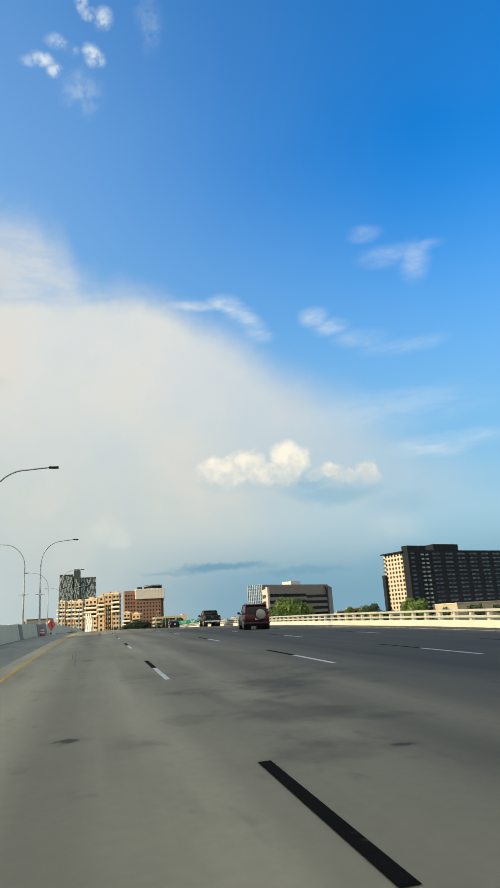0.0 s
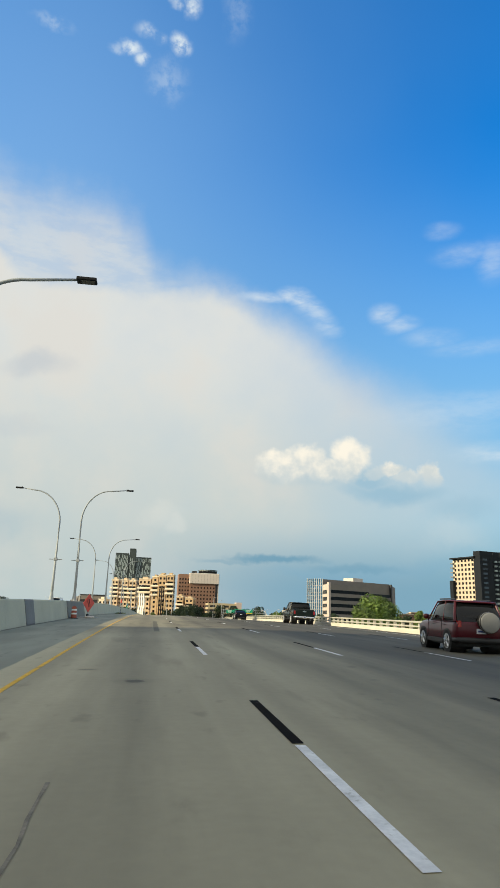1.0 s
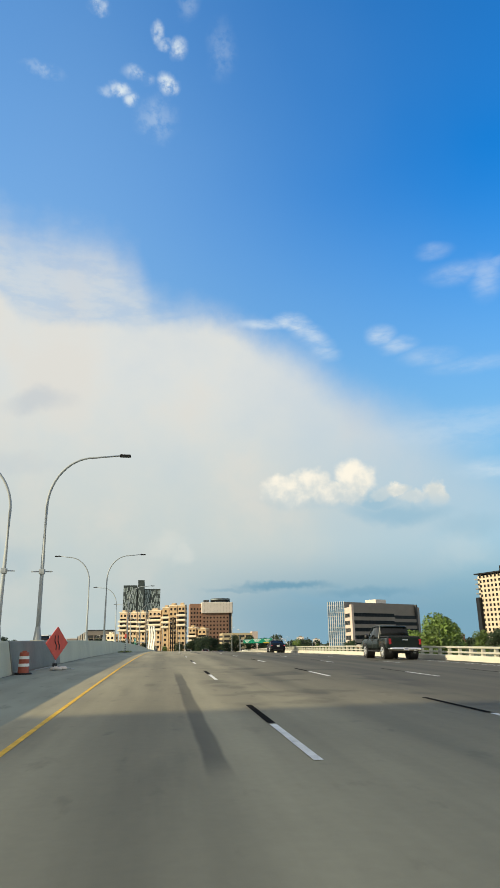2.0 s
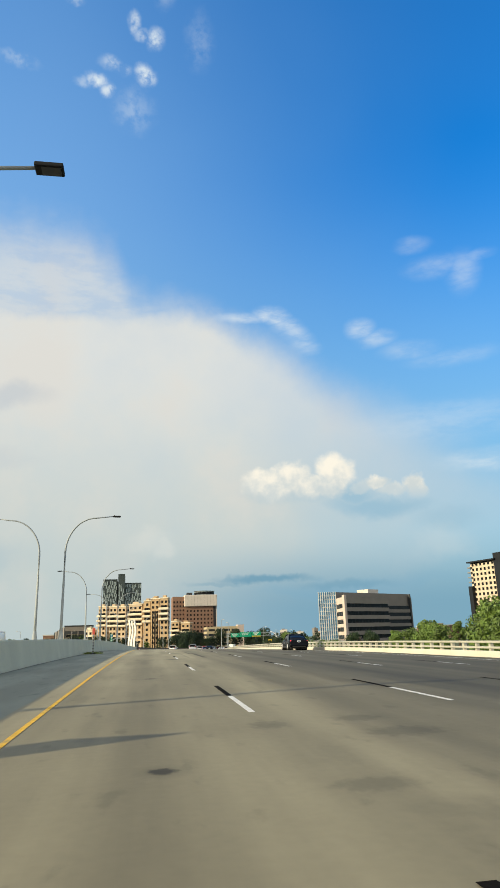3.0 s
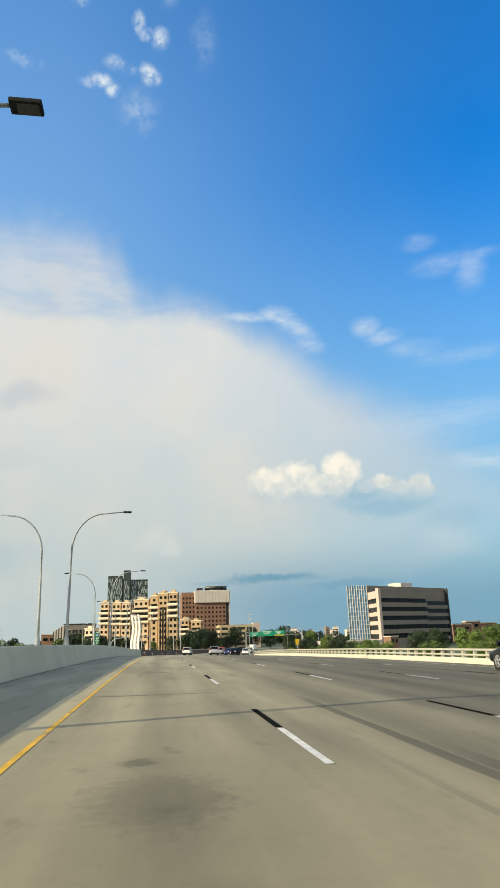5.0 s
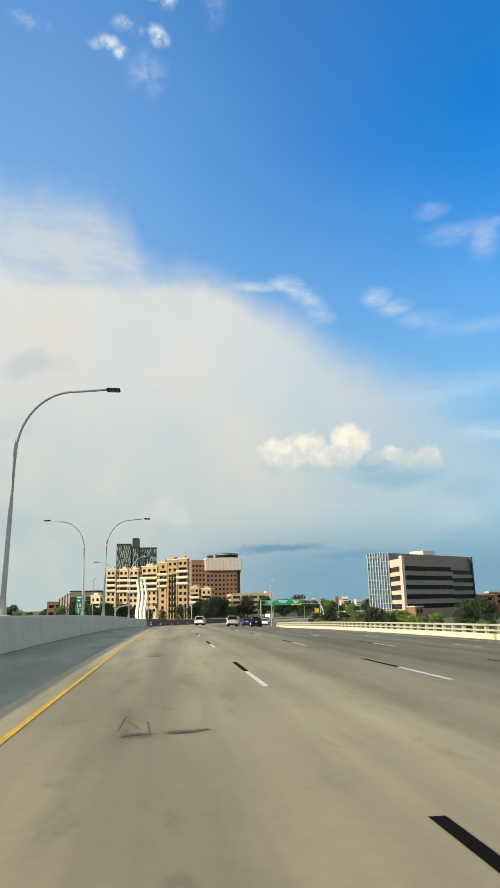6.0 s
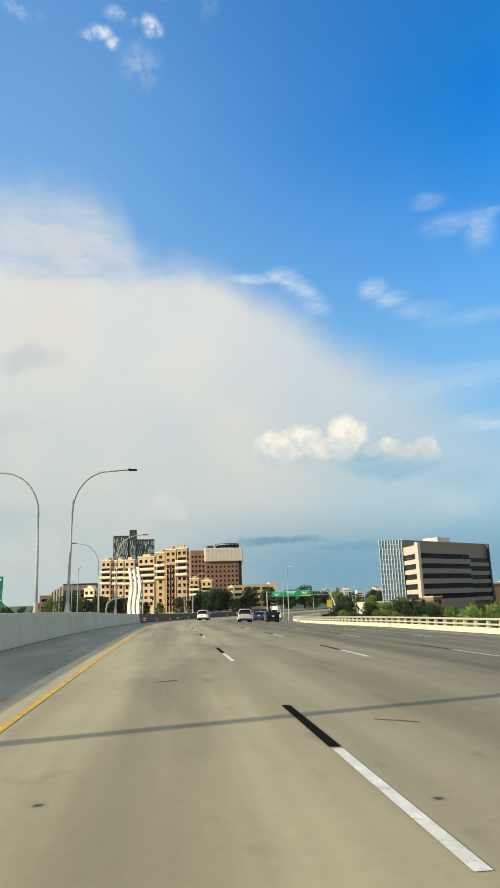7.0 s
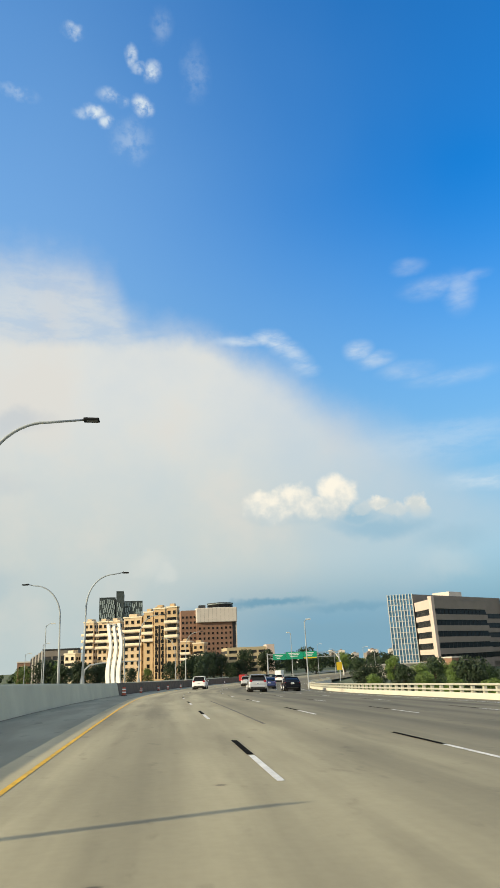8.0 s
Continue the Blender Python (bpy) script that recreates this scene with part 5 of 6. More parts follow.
t3 = house("apartment_block", -31, 525, 0, "low cream apartment wing with balconies")
flat_wing(t3, -30.5, 525, 6.0, 10.5, "cream", plain="cream")
t4 = house("apartment_block", 26, 548, 0, "low tan apartment wing before the brick tower")
for x, y, w, top in ((25.8, 548, 5.5, 14.8), (32.5, 545, 6.5, 13.6)):
    flat_wing(t4, x, y, w, top, "cream")

for block, k, shift in ((t1, 0.86, -2.8), (t2, 0.86, -1.8), (t3, 0.86, -3.0), (t4, 0.95, -0.5)):
    move_in(block, k, 27.0, shift)

# brown brick hospital-like tower with a pale crown
bt = house("brick_tower", 27, 565, 0, "brown brick tower with a pale overhanging crown")
part("wall", boxed(0, 9.5, 2, 24, 0, 37.0), M["brick"], bt)
part("wall", boxed(9.2, 30.5, 0, 24, 0, 37.0), M["brick"], bt)
part("shaft", boxed(30.5, 32.6, 0.8, 22, 0, 37.5), M["charcoal"], bt, "dark glazed stair shaft")
part("pier", boxed(32.6, 33.2, 0.3, 22, 0, 37.2), M["crown"], bt)
cr = part("crown", boxed(8.8, 33.4, -1.6, 25, 29.6, 38.0, 0.5), M["crown"], bt, "pale precast crown")
for i in range(9):
    part("crown_joint", boxed(11.2 + 2.45 * i, 11.28 + 2.45 * i, -1.63, -1.58, 29.9, 37.6), M["grey_precast"], cr)
bm = bmesh.new()
bmesh.ops.create_cone(bm, cap_ends=True, segments=40, radius1=7.7, radius2=7.7, depth=2.6, matrix=pose(24.5, 9, 39.4))
ring = part("roof_drum", bm, M["tower_pale"], bt, "round glazed roof drum")
bm = bmesh.new()
bmesh.ops.create_cone(bm, cap_ends=True, segments=40, radius1=8.0, radius2=8.0, depth=0.4, matrix=pose(24.5, 9, 40.9))
part("drum_cap", bm, M["charcoal"], ring, "dark drum roof")
for i in range(24):
    a = math.pi + math.pi * i / 23
    part("drum_pane", boxed(-0.7, 0.7, -0.06, 0.06, 38.4, 40.2), M["dark_glass"], ring, m=pose(24.5 + 7.75 * math.cos(a), 9 + 7.75 * math.sin(a), 0, 0, 0, math.degrees(a) + 90))
part("roof_box", boxed(11, 15, 4, 12, 37.9, 40.0), M["charcoal"], bt)
bays(bt, W_BRICK, [1.2 + 2.3 * i for i in range(4)], [6 + 3.0 * f for f in range(10)], 2)
bays(bt, W_BRICK, [11.0 + 2.6 * i for i in range(8)], [6 + 2.9 * f for f in range(8)], 0)

move_in(bt, 0.955, 35.0)

# parking structure
pk = house("parking_structure", 46, 500, 0, "low sand-coloured parking structure with open decks")
# solid dark block stands in for the shade inside the decks
part("wall", boxed(0, 20, 0.6, 26, 0, 12.6), M["charcoal"], pk, "dark core for the shade inside the decks")
for f in range(5):
    part("parapet", boxed(-0.2, 20.2, 0, 26.2, 0.2 + 2.9 * f, 1.7 + 2.9 * f), M["sand"], pk)
for x in (0, 5, 10, 15, 19.2):
    part("column", boxed(x, x + 0.9, 0.02, 1.0, 0, 13.2), M["sand"], pk)
part("stair_tower", boxed(20, 24, -0.5, 8, 0, 14.2), M["pink_precast"], pk)

# far patterned tower
ft = house("high_rise", -43.5, 1000, 0, "distant dark high-rise with a staggered pale panel pattern")
for a, b, top, y in ((0, 19.3, 88, 0), (20.3, 29.4, 95, -2), (29.4, 52.2, 83, 1)):
    part("wall", boxed(a, b, y, 30, 0, top), M["tower_dark"], ft)
    part("parapet", boxed(a, b, y - 0.3, y + 0.4, top, top + 1.2), M["tower_dark"], ft)
part("wall", boxed(19.2, 20.4, 6, 28, 0, 84), M["tower_dark"], ft)
pm = mesh_of("facade_panel", boxed(-0.62, 0.62, -0.35, 0, -2.5, 2.5), M["tower_pale"])
rng = random.Random(4)
for a, b, top, y in ((0, 19.3, 88, 0), (29.8, 52.2, 83, 1), (20.8, 29.2, 95, -2)):
    for r in range(9):
        x = a + 1.2 + (r % 2) * 0.9
        while x < b - 0.8:
            if rng.random() < 0.9 and (a < 20 or a > 29 or r > 1):
                part("facade_panel", pm, None, ft, m=Matrix.Translation((x, y, top - 4 - 5.6 * r + rng.uniform(-1.6, 1.6))))
            x += 2.25

move_in(ft, 0.926, 91.0, -2.5)

# office slab with a glass end and a lower banded front; its end wall is askew to the long front
def prism(poly, z0, z1):
    bm = bmesh.new()
    lo, hi = [bm.verts.new((x, y, z0)) for x, y in poly], [bm.verts.new((x, y, z1)) for x, y in poly]
    n = len(poly)
    for i in range(n):
        bm.faces.new((lo[i], lo[(i + 1) % n], hi[(i + 1) % n], hi[i]))
    bm.faces.new(lo[::-1]), bm.faces.new(hi)
    bmesh.ops.recalc_face_normals(bm, faces=bm.faces)
    return bm


def heading(a, b):
    """The frame of a facade that runs from a to b, its outside towards -y, and its length."""
    d = math.degrees(math.atan2(b[1] - a[1], b[0] - a[0]))
    return pose(a[0], a[1], 0, 0, 0, d), math.hypot(b[0] - a[0], b[1] - a[1])


of = house("office_building", 100.2, 374.8, 0, "grey banded office building with a glass curtain-wall end")
H1, H0 = 23.6, 26.9
pB, pE, pA = (0, 0), (29.4, 17.6), (0.9, 16.6)
pG, pL, pR = (-6.6, 23.3), (1.6, 19.8), (53.9, 50.2)
part("window_core", prism([(0.5, 0.9), (29.0, 18.0), (30, 34), (1.2, 16.6)], 0, H1 - 0.4), M["dark_glass"], of, "dark window bands")
part("wall", prism([pL, pR, (74, 92), (25, 62)], 0, H0), M["grey_precast"], of)
front, fl_ = heading(pB, pE)
endw, el_ = heading(pA, pB)
side, sl_ = heading((27.0, 33.2), (53.6, 49.0))
for f in range(6):
    z0, z1 = 1.9 + 3.72 * f, 3.77 + 3.72 * f
    if f == 5:
        z1 = H1
    # front bands darker than the end's: the front's shade is put into the colour
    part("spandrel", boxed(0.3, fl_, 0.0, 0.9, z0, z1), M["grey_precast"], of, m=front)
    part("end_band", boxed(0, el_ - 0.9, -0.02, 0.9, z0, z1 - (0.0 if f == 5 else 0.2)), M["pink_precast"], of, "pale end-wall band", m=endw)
    if f < 5:
        part("window_band", boxed(0, sl_, -0.35, 0.3, z1, z0 + 3.7), M["dark_glass"], of, "dark window band", m=side)
        part("spandrel", boxed(0, sl_, -0.7, 0.3, z0 + 0.1, z1 - 0.1), M["grey_precast"], of, m=side)
    for i in range(12 if f < 5 else 0):
        part("mullion", boxed(2.6 + 2.5 * i, 2.7 + 2.5 * i, 0.45, 0.95, z1, z0 + 3.8), M["charcoal"], of, m=front)
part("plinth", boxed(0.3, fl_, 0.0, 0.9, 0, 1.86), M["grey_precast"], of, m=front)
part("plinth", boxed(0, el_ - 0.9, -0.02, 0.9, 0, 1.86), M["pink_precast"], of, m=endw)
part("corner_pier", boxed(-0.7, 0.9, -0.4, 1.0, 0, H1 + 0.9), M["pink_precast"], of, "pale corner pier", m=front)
part("roof", prism([pB, pE, (30, 34), pA], H1 - 0.2, H1 + 0.12), M["roofing"], of)
part("roof", prism([pL, pR, (74, 92), (25, 62)], H0, H0 + 0.25), M["roofing"], of)
part("roof_house", boxed(33, 42, 6, 14, H0, H0 + 2.9, 0.05), M["crown"], of, "white rooftop plant room", m=heading(pL, pR)[0])
part("side_fin", boxed(sl_ + 0.2, sl_ + 1.2, -0.9, 0.4, 0, H0 + 0.1), M["charcoal"], of, m=side)
gl = part("glass_end", prism([pG, pL, (14, 46), (6, 50)], 0, H0 + 0.3), M["sky_glass"], of, "blue glass curtain wall with pale mullions")
face, wide = heading(pG, pL)
for i in range(9):
    part("mullion", boxed(wide * i / 8 - 0.16, wide * i / 8 + 0.16, -0.30, 0.02, 0, H0 + 0.5), M["mullion"], gl, m=face)
for j in range(14):
    part("transom", boxed(0, wide, -0.14, 0.02, 1.95 * j, 1.95 * j + 0.13), M["mullion"], gl, m=face)
pane = mesh_of("curtain_pane", boxed(-0.46, 0.46, -0.06, 0, -0.86, 0.86), M["sky_glass"])
for i in range(8):
    for j in range(13):
        part("curtain_pane", pane, None, gl, m=face @ Matrix.Translation((wide * (i + 0.5) / 8, 0, 1.05 + 1.95 * j)))

# charcoal apartment building with a cream end wall
ap = house("apartment_tower", 215, 424, 16.5, "black-clad apartment building with a cream lit end wall")
part("wall", boxed(0, 115, 0, 24, 0, 47.5), M["tower_wall"], ap)
part("end_wall", boxed(-0.6, 0.05, 3, 24, 0, 45.5), M["pale_panel"], ap, "cream panelled end wall")
part("corner_tower", boxed(-1.0, 10, -1.5, 4.2, 0, 50.5), M["tower_wall"], ap, "dark corner tower")
part("roof_eave", boxed(-2.6, 10, 2.5, 25, 46.4, 47.2), M["tower_wall"], ap)
part("roof_house", boxed(14, 20, 2, 18, 47.5, 51), M["tower_wall"], ap)
part("roof_house", boxed(30, 55, 4, 20, 47.5, 52.5), M["tower_wall"], ap)
part("side_balconies", boxed(-3.0, -0.6, 22, 25, 0, 32), M["tower_wall"], ap)
for f in range(15):
    z = 3.0 + 3.0 * f
    for i in range(6):
        put_window(ap, W_SMALL, pose(-0.6, 5.6 + 3.2 * i, z, 0, 0, -90))
    if f < 14:
        part("balcony", boxed(-2.4, -0.6, 22.2, 24.8, z + 1.1, z + 1.9, 0.03), M["grey_panel"], ap)
    for x in (3.2,):
        put_window(ap, W_WIDE, Matrix.Translation((x, -1.5, z)))
    for x in (12.2, 16.6):
        part("balcony", boxed(x, x + 2.2, -1.2, 0.05, z - 1.3, z - 0.2, 0.03), M["tower_pale"], ap, "pale balcony front")
    for i in range(7):
        for k in range(2):
            put_window(ap, W_WIDE, Matrix.Translation((25.5 + 12.6 * i + 4.1 * k, 0, z)))
part("podium", boxed(18, 120, -22, 0, 0, 9.0), M["sand"], ap, "sand-coloured podium")
part("podium_cap", boxed(17.6, 120, -22.4, 0, 9.0, 9.6), M["crown"], ap)

move_in(ap, 1.10, 45.0, -2.0)

# unseen block added beyond the opposite carriageway, to shade the first stretch of road
sb = house("office_block", -78, -120, 0, "unseen plain block added to shade the first stretch of road")
part("wall", boxed(0, 18, 0, 153, 0, 29.0), M["sand"], sb)
part("roof", boxed(-0.3, 18.3, -0.3, 153.3, 29.0, 29.5), M["roofing"], sb)
for f in range(7):
    part("window_band", boxed(17.95, 18.1, 2, 151, 3 + 4 * f, 5 + 4 * f), M["dark_glass"], sb)

# low buildings at the left
lb = house("low_building", -33, 420, 0, "low dark building with a grey top storey and white pilasters")
part("wall", boxed(0, 13.2, 0, 14, 0, 14.0), M["charcoal"], lb)
part("roof", boxed(-0.4, 13.6, -0.5, 14.4, 14.0, 14.45), M["charcoal"], lb)
part("top_storey", boxed(0.1, 13.3, -0.25, 13.9, 11.3, 13.85), M["grey_precast"], lb, "grey panelled top storey")
for z in (3.2, 7.2):
    part("floor_band", boxed(0.1, 13.3, -0.18, 13.9, z, z + 0.45), M["grey_precast"], lb)
for x in (3.4, 6.6, 9.8):
    part("window_frame", boxed(x - 0.25, x + 0.25, -0.22, 0.05, 0.2, 11.3), M["grey_precast"], lb)
bays(lb, W_LOW, [2, 5, 8, 11], [4.6, 8.6], 0)
for k in range(4):
    part("side_bay", boxed(-1.55 - 1.55 * k, -1.55 * k, 0.9 + 3.0 * k, 8.0 + 3.0 * k, 0, 13.2 - 0.75 * k), M["charcoal"], lb)
    part("pilaster", boxed(-1.0 - 1.55 * k, -0.25 - 1.55 * k, 0.5 + 3.0 * k, 1.2 + 3.0 * k, 0, 13.7 - 0.75 * k, 0.04), M["crown"], lb, "white pilaster")
lb2 = house("brick_house", -46, 440, 0, "low reddish brick building with pale trim")
part("wall", boxed(0, 11, 0, 12, 0, 9.4), M["brick"], lb2)
part("parapet", boxed(-0.2, 11.2, -0.2, 12.2, 9.4, 10.0), M["crown"], lb2)
bays(lb2, W_LOW, [2, 5.4, 8.8], [3.4, 7], 0)
for block in (lb, lb2):
    move_in(block, 1.35, 10.4, -3.0)
# pale wall building behind the right-hand trees
wb = house("low_warehouse", 71, 352, 8, "low cream warehouse behind the trees")
part("wall", boxed(0, 22, 0, 12, 0, 3.3), M["crown"], wb)
part("roof", boxed(-0.3, 22.3, -0.3, 12.3, 3.3, 3.6), M["crown"], wb)
bays(wb, W_LOW, [3, 8, 13, 18], [1.8], 0)
# small brick gatehouse before the office
gh = house("gatehouse", 101, 367, 25, "small red brick gatehouse before the office")
part("wall", boxed(0, 4.2, 0, 4, 0, 4.4), M["brick"], gh)
part("roof", boxed(-0.3, 4.5, -0.3, 4.3, 4.4, 4.8), M["crown"], gh)
bays(gh, W_BRICK, [1.1, 3.1], [2.9], 0)
# tan houses over the trees beyond the office
for x, y, w, h in ((176, 462, 9, 9.2), (187, 470, 8, 10.6), (197, 474, 10, 9.6)):
    th = house("tan_house", x, y, -12, "low orange-tan house with a pale parapet over the trees")
    part("wall", boxed(0, w, 0, 9, 0, h), M["brick"], th)
    part("wall", boxed(0.5, w * 0.45, -0.6, 4, 0, h - 1.4), M["tan"], th)
    part("parapet", boxed(-0.2, w + 0.2, -0.2, 9.2, h, h + 0.6), M["cream"], th)
    bays(th, W_LOW, [w * 0.7], [h - 2, h - 5], 0)
# skyline far off
rng = random.Random(12)
for i in range(16):
    x = 300 + 22 * i + rng.uniform(-8, 8)
    w, h = rng.uniform(8, 18), rng.uniform(8, 16)
    b = house("distant_building", x, 1500 + rng.uniform(-60, 60), rng.uniform(-15, 15), "pale distant building over the trees")
    part("wall", boxed(0, w, 0, 12, 0, h + 6), M[("crown", "pink_precast", "crown", "grey_precast")[i % 4]], b)
    part("roof_house", boxed(w * 0.3, w * 0.6, 3, 9, h + 6, h + 8), M["grey_precast"], b)
    for f in range(3):
        part("window_band", boxed(0.8, w - 0.8, -0.1, 0.1, h - 1 - 4 * f, h + 0.6 - 4 * f), M["dark_glass"], b)


# ---- white wavy sculpture bands ----
sc = thing("wave_sculpture", pose(-1.4, 257, -1.0, 0, 0, -38) @ Matrix.Scale(0.80, 4), "three tall white wavy steel bands standing beside the road", "sculpture")
for k in range(3):
    bm = bmesh.new()
    rows = []
    for i in range(41):
        z = 11.4 * i / 40
        x = 1.15 * k + 0.30 * math.sin(z * 0.72 + 2.4) - 0.10 * (z / 11)
        w = 0.33 + 0.05 * math.sin(z * 0.5)
        rows.append([bm.verts.new((x - w, 0.15, z)), bm.verts.new((x + w, 0.15, z)), bm.verts.new((x + w, -0.15, z)), bm.verts.new((x - w, -0.15, z))])
    for a, b in zip(rows, rows[1:]):
        for j in range(4):
            bm.faces.new((a[j], a[(j + 1) % 4], b[(j + 1) % 4], b[j]))
    bm.faces.new(rows[0][::-1]), bm.faces.new(rows[-1])
    bmesh.ops.recalc_face_normals(bm, faces=bm.faces)
    part("wave_band", bm, M["white_steel"], sc)
part("base", boxed(-0.8, 2.9, -0.6, 0.6, (GROUND + 1.0) / 0.80, 0.05), M["parapet"], sc)


# ---- signs ----
def lettering(parent, text, size, x, y, z, material):
    cu = bpy.data.curves.new("lettering", "FONT")
    cu.body, cu.size, cu.align_x, cu.extrude = text, size, "CENTER", 0.004
    tmp = bpy.data.objects.new("lettering", cu)
    scene.collection.objects.link(tmp)
    me = bpy.data.meshes.new_from_object(tmp.evaluated_get(bpy.context.evaluated_depsgraph_get()))
    bpy.data.objects.remove(tmp)
    me.materials.clear()
    me.materials.append(material)
    ob = new("lettering", me)
    ob.parent, ob.matrix_basis = parent, pose(x, y, z, 90, 0, 0)
    return ob


def mile_sign(m):
    ob = thing("distance_sign", m, "tall green reference sign with white numbers on a post", "road sign")
    part("post", rod(bmesh.new(), (0, 0.05, -2.12), (0, 0.05, 2.2), 0.045), M["steel"], ob)
    pl = part("sign_panel", boxed(-0.42, 0.42, -0.03, 0.03, 0.35, 2.75, 0.01), M["deep_green"], ob)
    part("header_bar", boxed(-0.30, 0.30, -0.040, -0.03, 2.45, 2.58), M["sign_white"], pl)
    part("shield", boxed(-0.26, 0.26, -0.040, -0.03, 1.85, 2.28), M["blue_sign"], pl, "blue route shield")
    part("shield_bar", boxed(-0.17, 0.17, -0.046, -0.039, 1.98, 2.16), M["sign_white"], pl)
    lettering(pl, "18", 0.62, 0, -0.036, 1.22, M["sign_white"])
    part("divider", boxed(-0.40, 0.40, -0.040, -0.03, 1.02, 1.06), M["sign_white"], pl)
    lettering(pl, "5", 0.62, 0, -0.036, 0.48, M["sign_white"])
    return ob


mile_sign(road_pose(-5.72, 167.2, 1.09) @ Matrix.Scale(0.47, 4))

# flagged delineator and weeds at the barrier's foot
fl = thing("delineator_post", road_pose(-4.15, 118.4), "leaning perforated post with an orange-red flag panel", "post")
part("post", boxed(-0.04, 0.04, -0.02, 0.02, 0.0, 2.0), M["steel"], fl)
part("flag_panel", boxed(-0.11, 0.11, -0.03, -0.02, 1.5, 1.98, 0.004), M["pink_flag"], fl, "orange-red panel")
for i in range(6):
    part("dark_mark", boxed(-0.05, 0.05, -0.028, -0.02, 0.15 + 0.22 * i, 0.24 + 0.22 * i), M["trim"], fl)
part("foot", boxed(-0.22, 0.22, -0.22, 0.22, 0, 0.06, 0.02), M["rubber"], fl)


def tuft(u, y, count, spread, tall, seed):
    rng = random.Random(seed)
    bm = bmesh.new()
    for _ in range(count):
        x, z = rng.gauss(0, spread), tall * rng.uniform(0.4, 1.0)
        yy, a = rng.gauss(0, 0.25), rng.uniform(0, 6.28)
        dx, dy = 0.03 * math.cos(a), 0.03 * math.sin(a)
        lx, ly = rng.uniform(-0.1, 0.1), rng.uniform(-0.1, 0.1)
        vs = [bm.verts.new(c) for c in ((x - dx, yy - dy, 0), (x + dx, yy + dy, 0), (x + lx + dx, yy + ly, z * 0.7), (x + lx * 1.8, yy + ly * 1.8, z))]
        bm.faces.new(vs)
    return tagged(part("weeds", bm, M["weed"], m=road_pose(u, y)), "yellow-green weeds growing at the barrier's foot", "weeds", kind="stuff")


tuft(-4.15, 118.8, 160, 0.35, 0.22, 1)
tuft(-4.6, 120.5, 60, 0.2, 0.12, 2)


def drum(m):
    ob = thing("traffic_drum", m, "faded red-orange traffic drum with reflective stripes", "traffic drum", group="drums along the barrier")
    part("body", sweep([(0, 0, 0.06), (0, 0, 0.95)], [0.25, 0.20], 18), M["dull_orange"], ob)
    part("rubber_base", rod(bmesh.new(), (0, 0, 0), (0, 0, 0.07), 0.38, 0.36, 18), M["rubber"], ob)
    for z in (0.34, 0.66):
        part("stripe", rod(bmesh.new(), (0, 0, z), (0, 0, z + 0.13), 0.2535 - 0.056 * z + 0.006, 0.2535 - 0.056 * (z + 0.13) + 0.006, 18), M["sign_white"], ob, "pale reflective stripe")
    part("handle", boxed(-0.1, 0.1, -0.02, 0.02, 0.94, 1.02, 0.01), M["dull_orange"], ob)
    return ob


d0 = drum(road_pose(-4.1, 228) @ Matrix.Scale(0.78, 4))
for y in (241, 255, 263, 274, 294, 314):
    copy_thing(d0, road_pose(-4.1, y) @ Matrix.Scale(0.78, 4))

# drum beside the diamond warning sign
copy_thing(d0, road_pose(-4.62, 67.2))


def diamond_sign(m):
    ob = thing("diamond_sign", m, "orange-red diamond roadwork sign on a low folding stand", "road sign")
    bm = boxed(-0.457, 0.457, -0.008, 0.008, -0.457, 0.457, 0.02)
    bmesh.ops.rotate(bm, verts=bm.verts, cent=(0, 0, 0), matrix=Matrix.Rotation(radians(45), 3, "Y"))
    face = part("sign_face", bm, M["pink_flag"], ob, "orange-red diamond sheet", m=pose(0, -0.05, 1.02))
    for s in (-1, 1):
        part("symbol_bar", sweep([(s * 0.09 + 0.05, -0.012, -0.26), (s * 0.09 + 0.05, -0.012, -0.08), (s * 0.09 - 0.05, -0.012, 0.08), (s * 0.09 - 0.05, -0.012, 0.30)], [0.022] * 4, 8), M["trim"], face, "black lane-shift bar")
    part("mast", boxed(-0.02, 0.02, -0.035, 0.0, 0.10, 1.60, 0.004), M["steel"], ob)
    part("cross_brace", boxed(-0.60, 0.60, -0.040, -0.028, 1.005, 1.035), M["steel"], ob)
    part("stand_hub", boxed(-0.07, 0.07, -0.09, 0.05, 0.08, 0.26, 0.02), M["trim"], ob)
    for x, y in ((-0.62, -0.5), (0.62, -0.5), (-0.62, 0.46), (0.62, 0.46)):
        part("leg", rod(bmesh.new(), (0, -0.02, 0.16), (x, y, 0.015), 0.018, 0.014, 8), M["steel"], ob)
    for x, y, turn in ((-0.22, -0.28, 20), (0.26, -0.22, -35)):
        bag = loft([(-0.24, 0.03, 0.06, 0.05), (-0.18, 0.0, 0.12, 0.13), (0.0, 0.0, 0.15, 0.16), (0.18, 0.0, 0.12, 0.13), (0.24, 0.03, 0.06, 0.05)], 14, 2.6)
        part("sandbag", bag, M["crown"], ob, "pale canvas sandbag", smooth=True, m=pose(x, y, 0.0, 0, 0, turn))
    return ob


diamond_sign(road_pose(-4.05, 70.3, 0.0, 58))

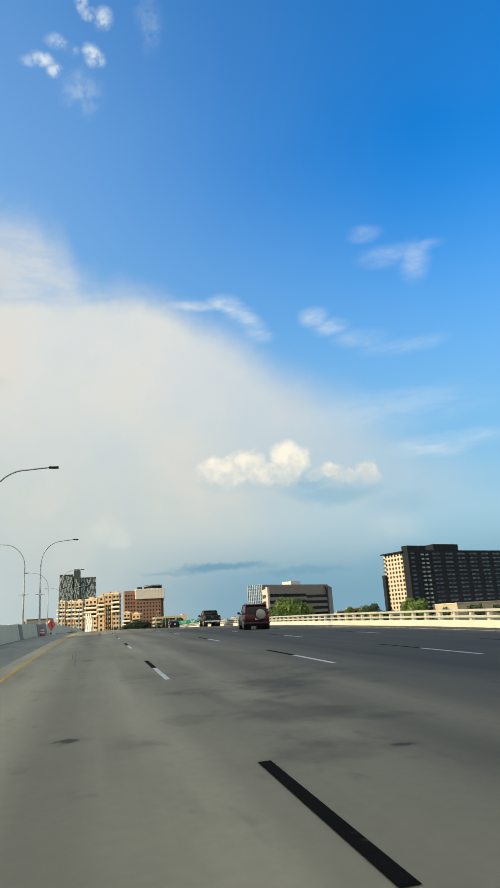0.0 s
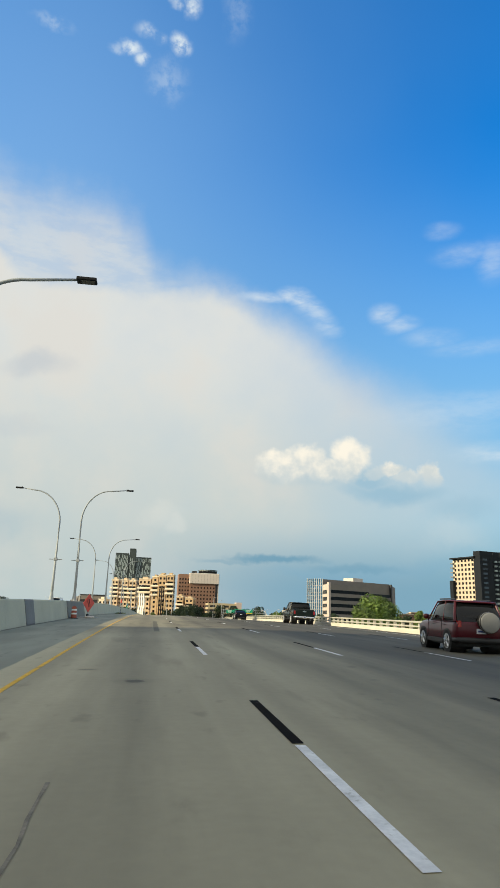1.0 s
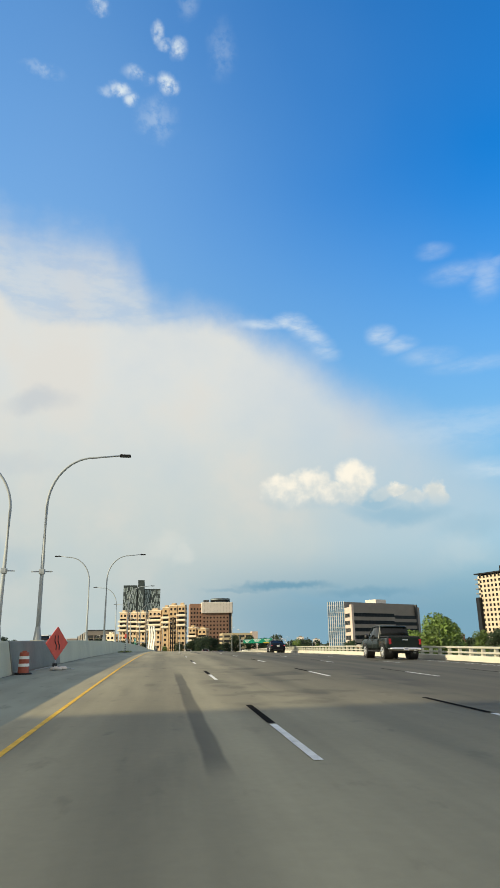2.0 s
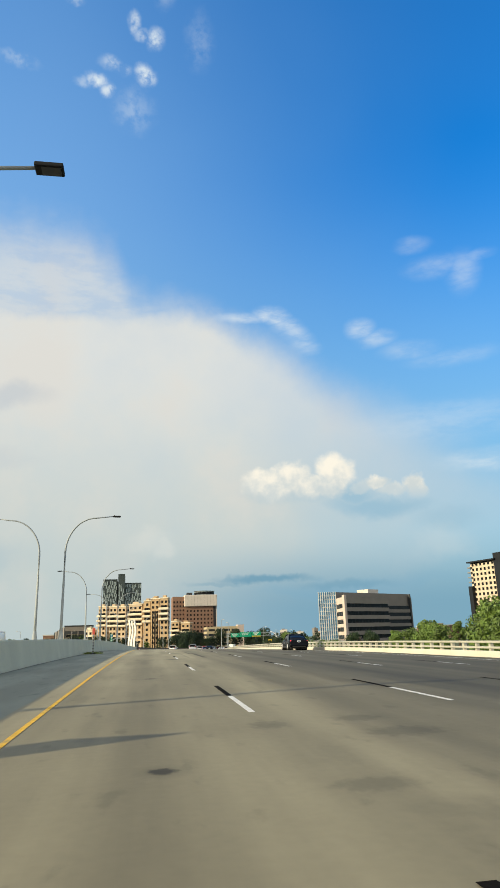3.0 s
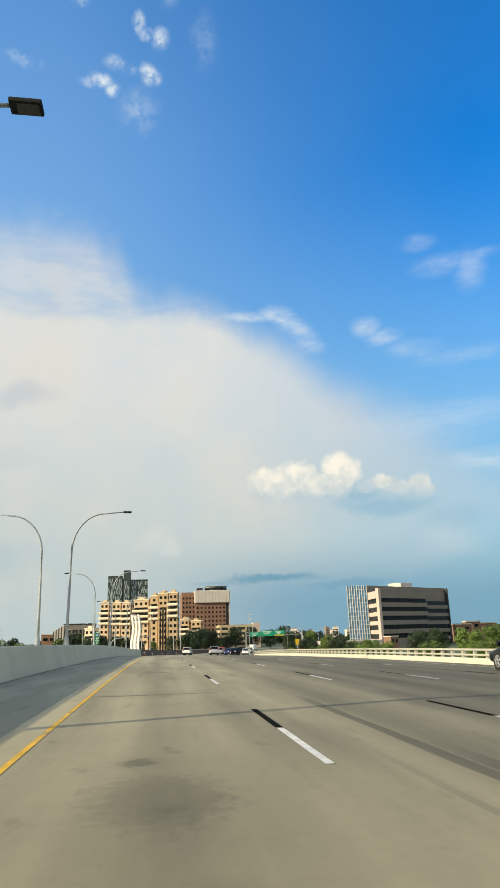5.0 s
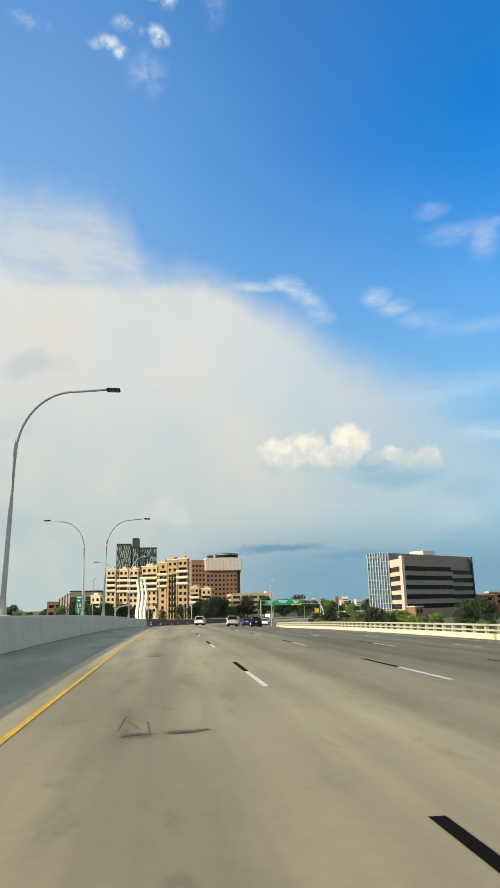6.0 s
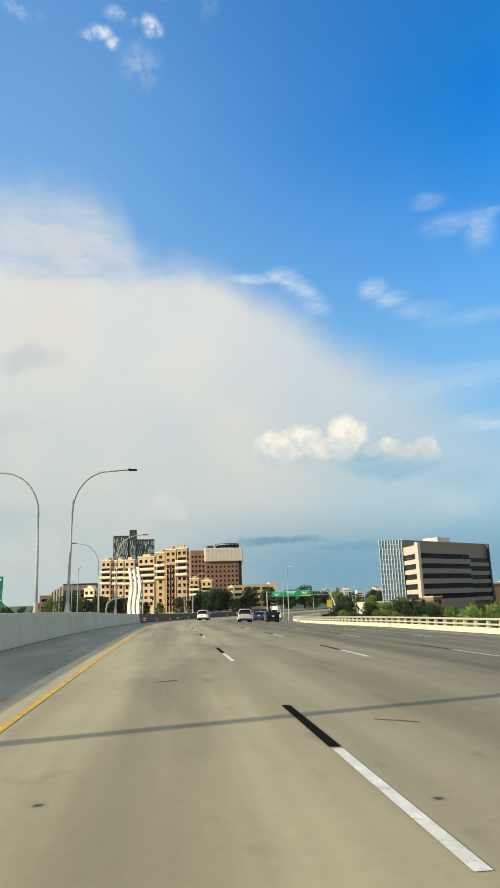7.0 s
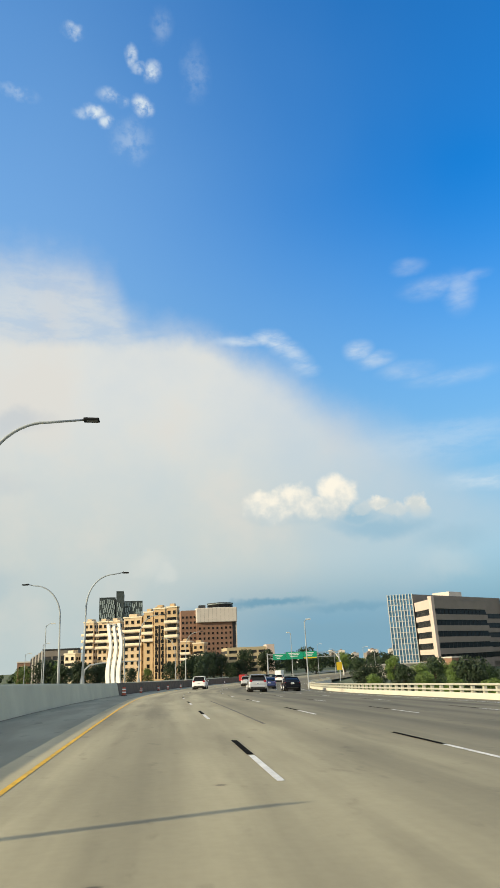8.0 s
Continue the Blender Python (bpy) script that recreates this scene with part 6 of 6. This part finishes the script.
# sign gantry over the far curve
def gantry():
    ob = thing("sign_gantry", pose(41.0, 366, GROUND), "steel sign gantry with two green direction signs", "sign gantry")
    for x in (0.0, 22.5):
        part("column", rod(bmesh.new(), (x, 0, 0), (x, 0, 8.2), 0.22, 0.18, 12), M["steel"], ob)
    for z in (6.6, 7.9):
        part("chord", rod(bmesh.new(), (0, 0, z), (22.5, 0, z), 0.09), M["steel"], ob)
    for i in range(11):
        part("brace", rod(bmesh.new(), (2.25 * i * 0.9 + 0.4, 0, 6.6 if i % 2 else 7.9), (2.25 * (i + 1) * 0.9 + 0.4, 0, 7.9 if i % 2 else 6.6), 0.05), M["steel"], ob)
    for a, b, z0, z1, yellow in ((1.6, 5.6, 6.2, 7.9, False), (5.8, 11.0, 6.2, 8.3, False), (11.2, 15.4, 6.2, 8.3, True)):
        sg = part("sign_panel", boxed(a, b, -0.35, -0.25, z0, z1, 0.02), M["green_sign"], ob, "green direction sign")
        for k in range(3):
            part("text_bar", boxed(a + 0.6 + 0.3 * k, b - 0.9 - 0.4 * k, -0.37, -0.35, z1 - 0.5 - 0.42 * k, z1 - 0.32 - 0.42 * k), M["sign_white"], sg)
        if yellow:
            part("exit_strip", boxed(a + 0.1, b - 0.1, -0.38, -0.35, z0 + 0.04, z0 + 0.42), M["yellow_sign"], sg, "yellow lower strip")
    return ob


gantry()


def pole_lamp(x, y, top, lean=1.2):
    ob = thing("light_pole", pose(x, y, GROUND), "thin distant light pole with a short arm", "light pole", group="light poles far off")
    part("pole", rod(bmesh.new(), (0, 0, 0), (0, 0, top), 0.10, 0.05), M["steel"], ob)
    part("arm", sweep([(0, 0, top - 0.3), (lean * 0.5, 0, top + 0.15), (lean, 0, top + 0.2)], [0.05, 0.045, 0.04], 8), M["steel"], ob)
    part("lamp_head", boxed(lean - 0.1 if lean > 0 else lean - 0.5, lean + 0.5 if lean > 0 else lean + 0.1, -0.15, 0.15, top + 0.12, top + 0.25, 0.02), M["white_steel"], ob)
    return ob


for x, y, top, lean in ((23.4, 246, 10.6, 0.3), (31.2, 289, 10.8, -0.3), (60.5, 380, 10.5, 1.0), (66, 350, 8.5, 1.0), (-10.6, 262, 12.2, 0.8), (-16, 300, 11, 0.8), (30.5, 430, 9, 1), (26, 420, 8, -1),
                        (36, 440, 9, 1), (72, 400, 9, -1), (80, 380, 8, 1), (-24, 330, 10, 1.0), (-38, 300, 10, -1.0)):
    pole_lamp(x, y, top, lean)

# arched white mast beside the gantry
am = thing("arched_mast", pose(62, 372, GROUND), "white arched signal mast at the roadside", "mast")
part("mast", sweep([(5 * math.cos(a) * 0.9, 0, 8.4 * math.sin(a)) for a in [math.pi * 0.5 * i / 10 for i in range(11)]], [0.22 - 0.01 * i for i in range(11)], 10), M["white_steel"], am, smooth=True)
ar = thing("signal_mast", pose(-8.2, 300, road_z(300) - 2.8), "curved grey signal mast with a long arm", "mast")
part("mast", sweep([(0, 0, 0), (0, 0, 5.5), (0.3, 0, 6.9), (1.2, 0, 7.7), (3.5, 0, 8.0), (7.5, 0, 8.1), (11.2, 0, 8.1)], [0.20, 0.18, 0.17, 0.15, 0.13, 0.10, 0.08], 10), M["steel"], ar, smooth=True)
part("signal_box", boxed(10.4, 10.8, -0.2, 0.2, 7.2, 8.0, 0.03), M["trim"], ar)
ys = thing("warning_sign", pose(55.6, 340, GROUND), "yellow warning sign on a post", "road sign")
part("post", rod(bmesh.new(), (0, 0, 0), (0, 0, 4.2), 0.06), M["steel"], ys)
part("sign_panel", boxed(-0.75, 0.75, -0.06, -0.02, 2.9, 4.9, 0.01), M["yellow_sign"], ys)
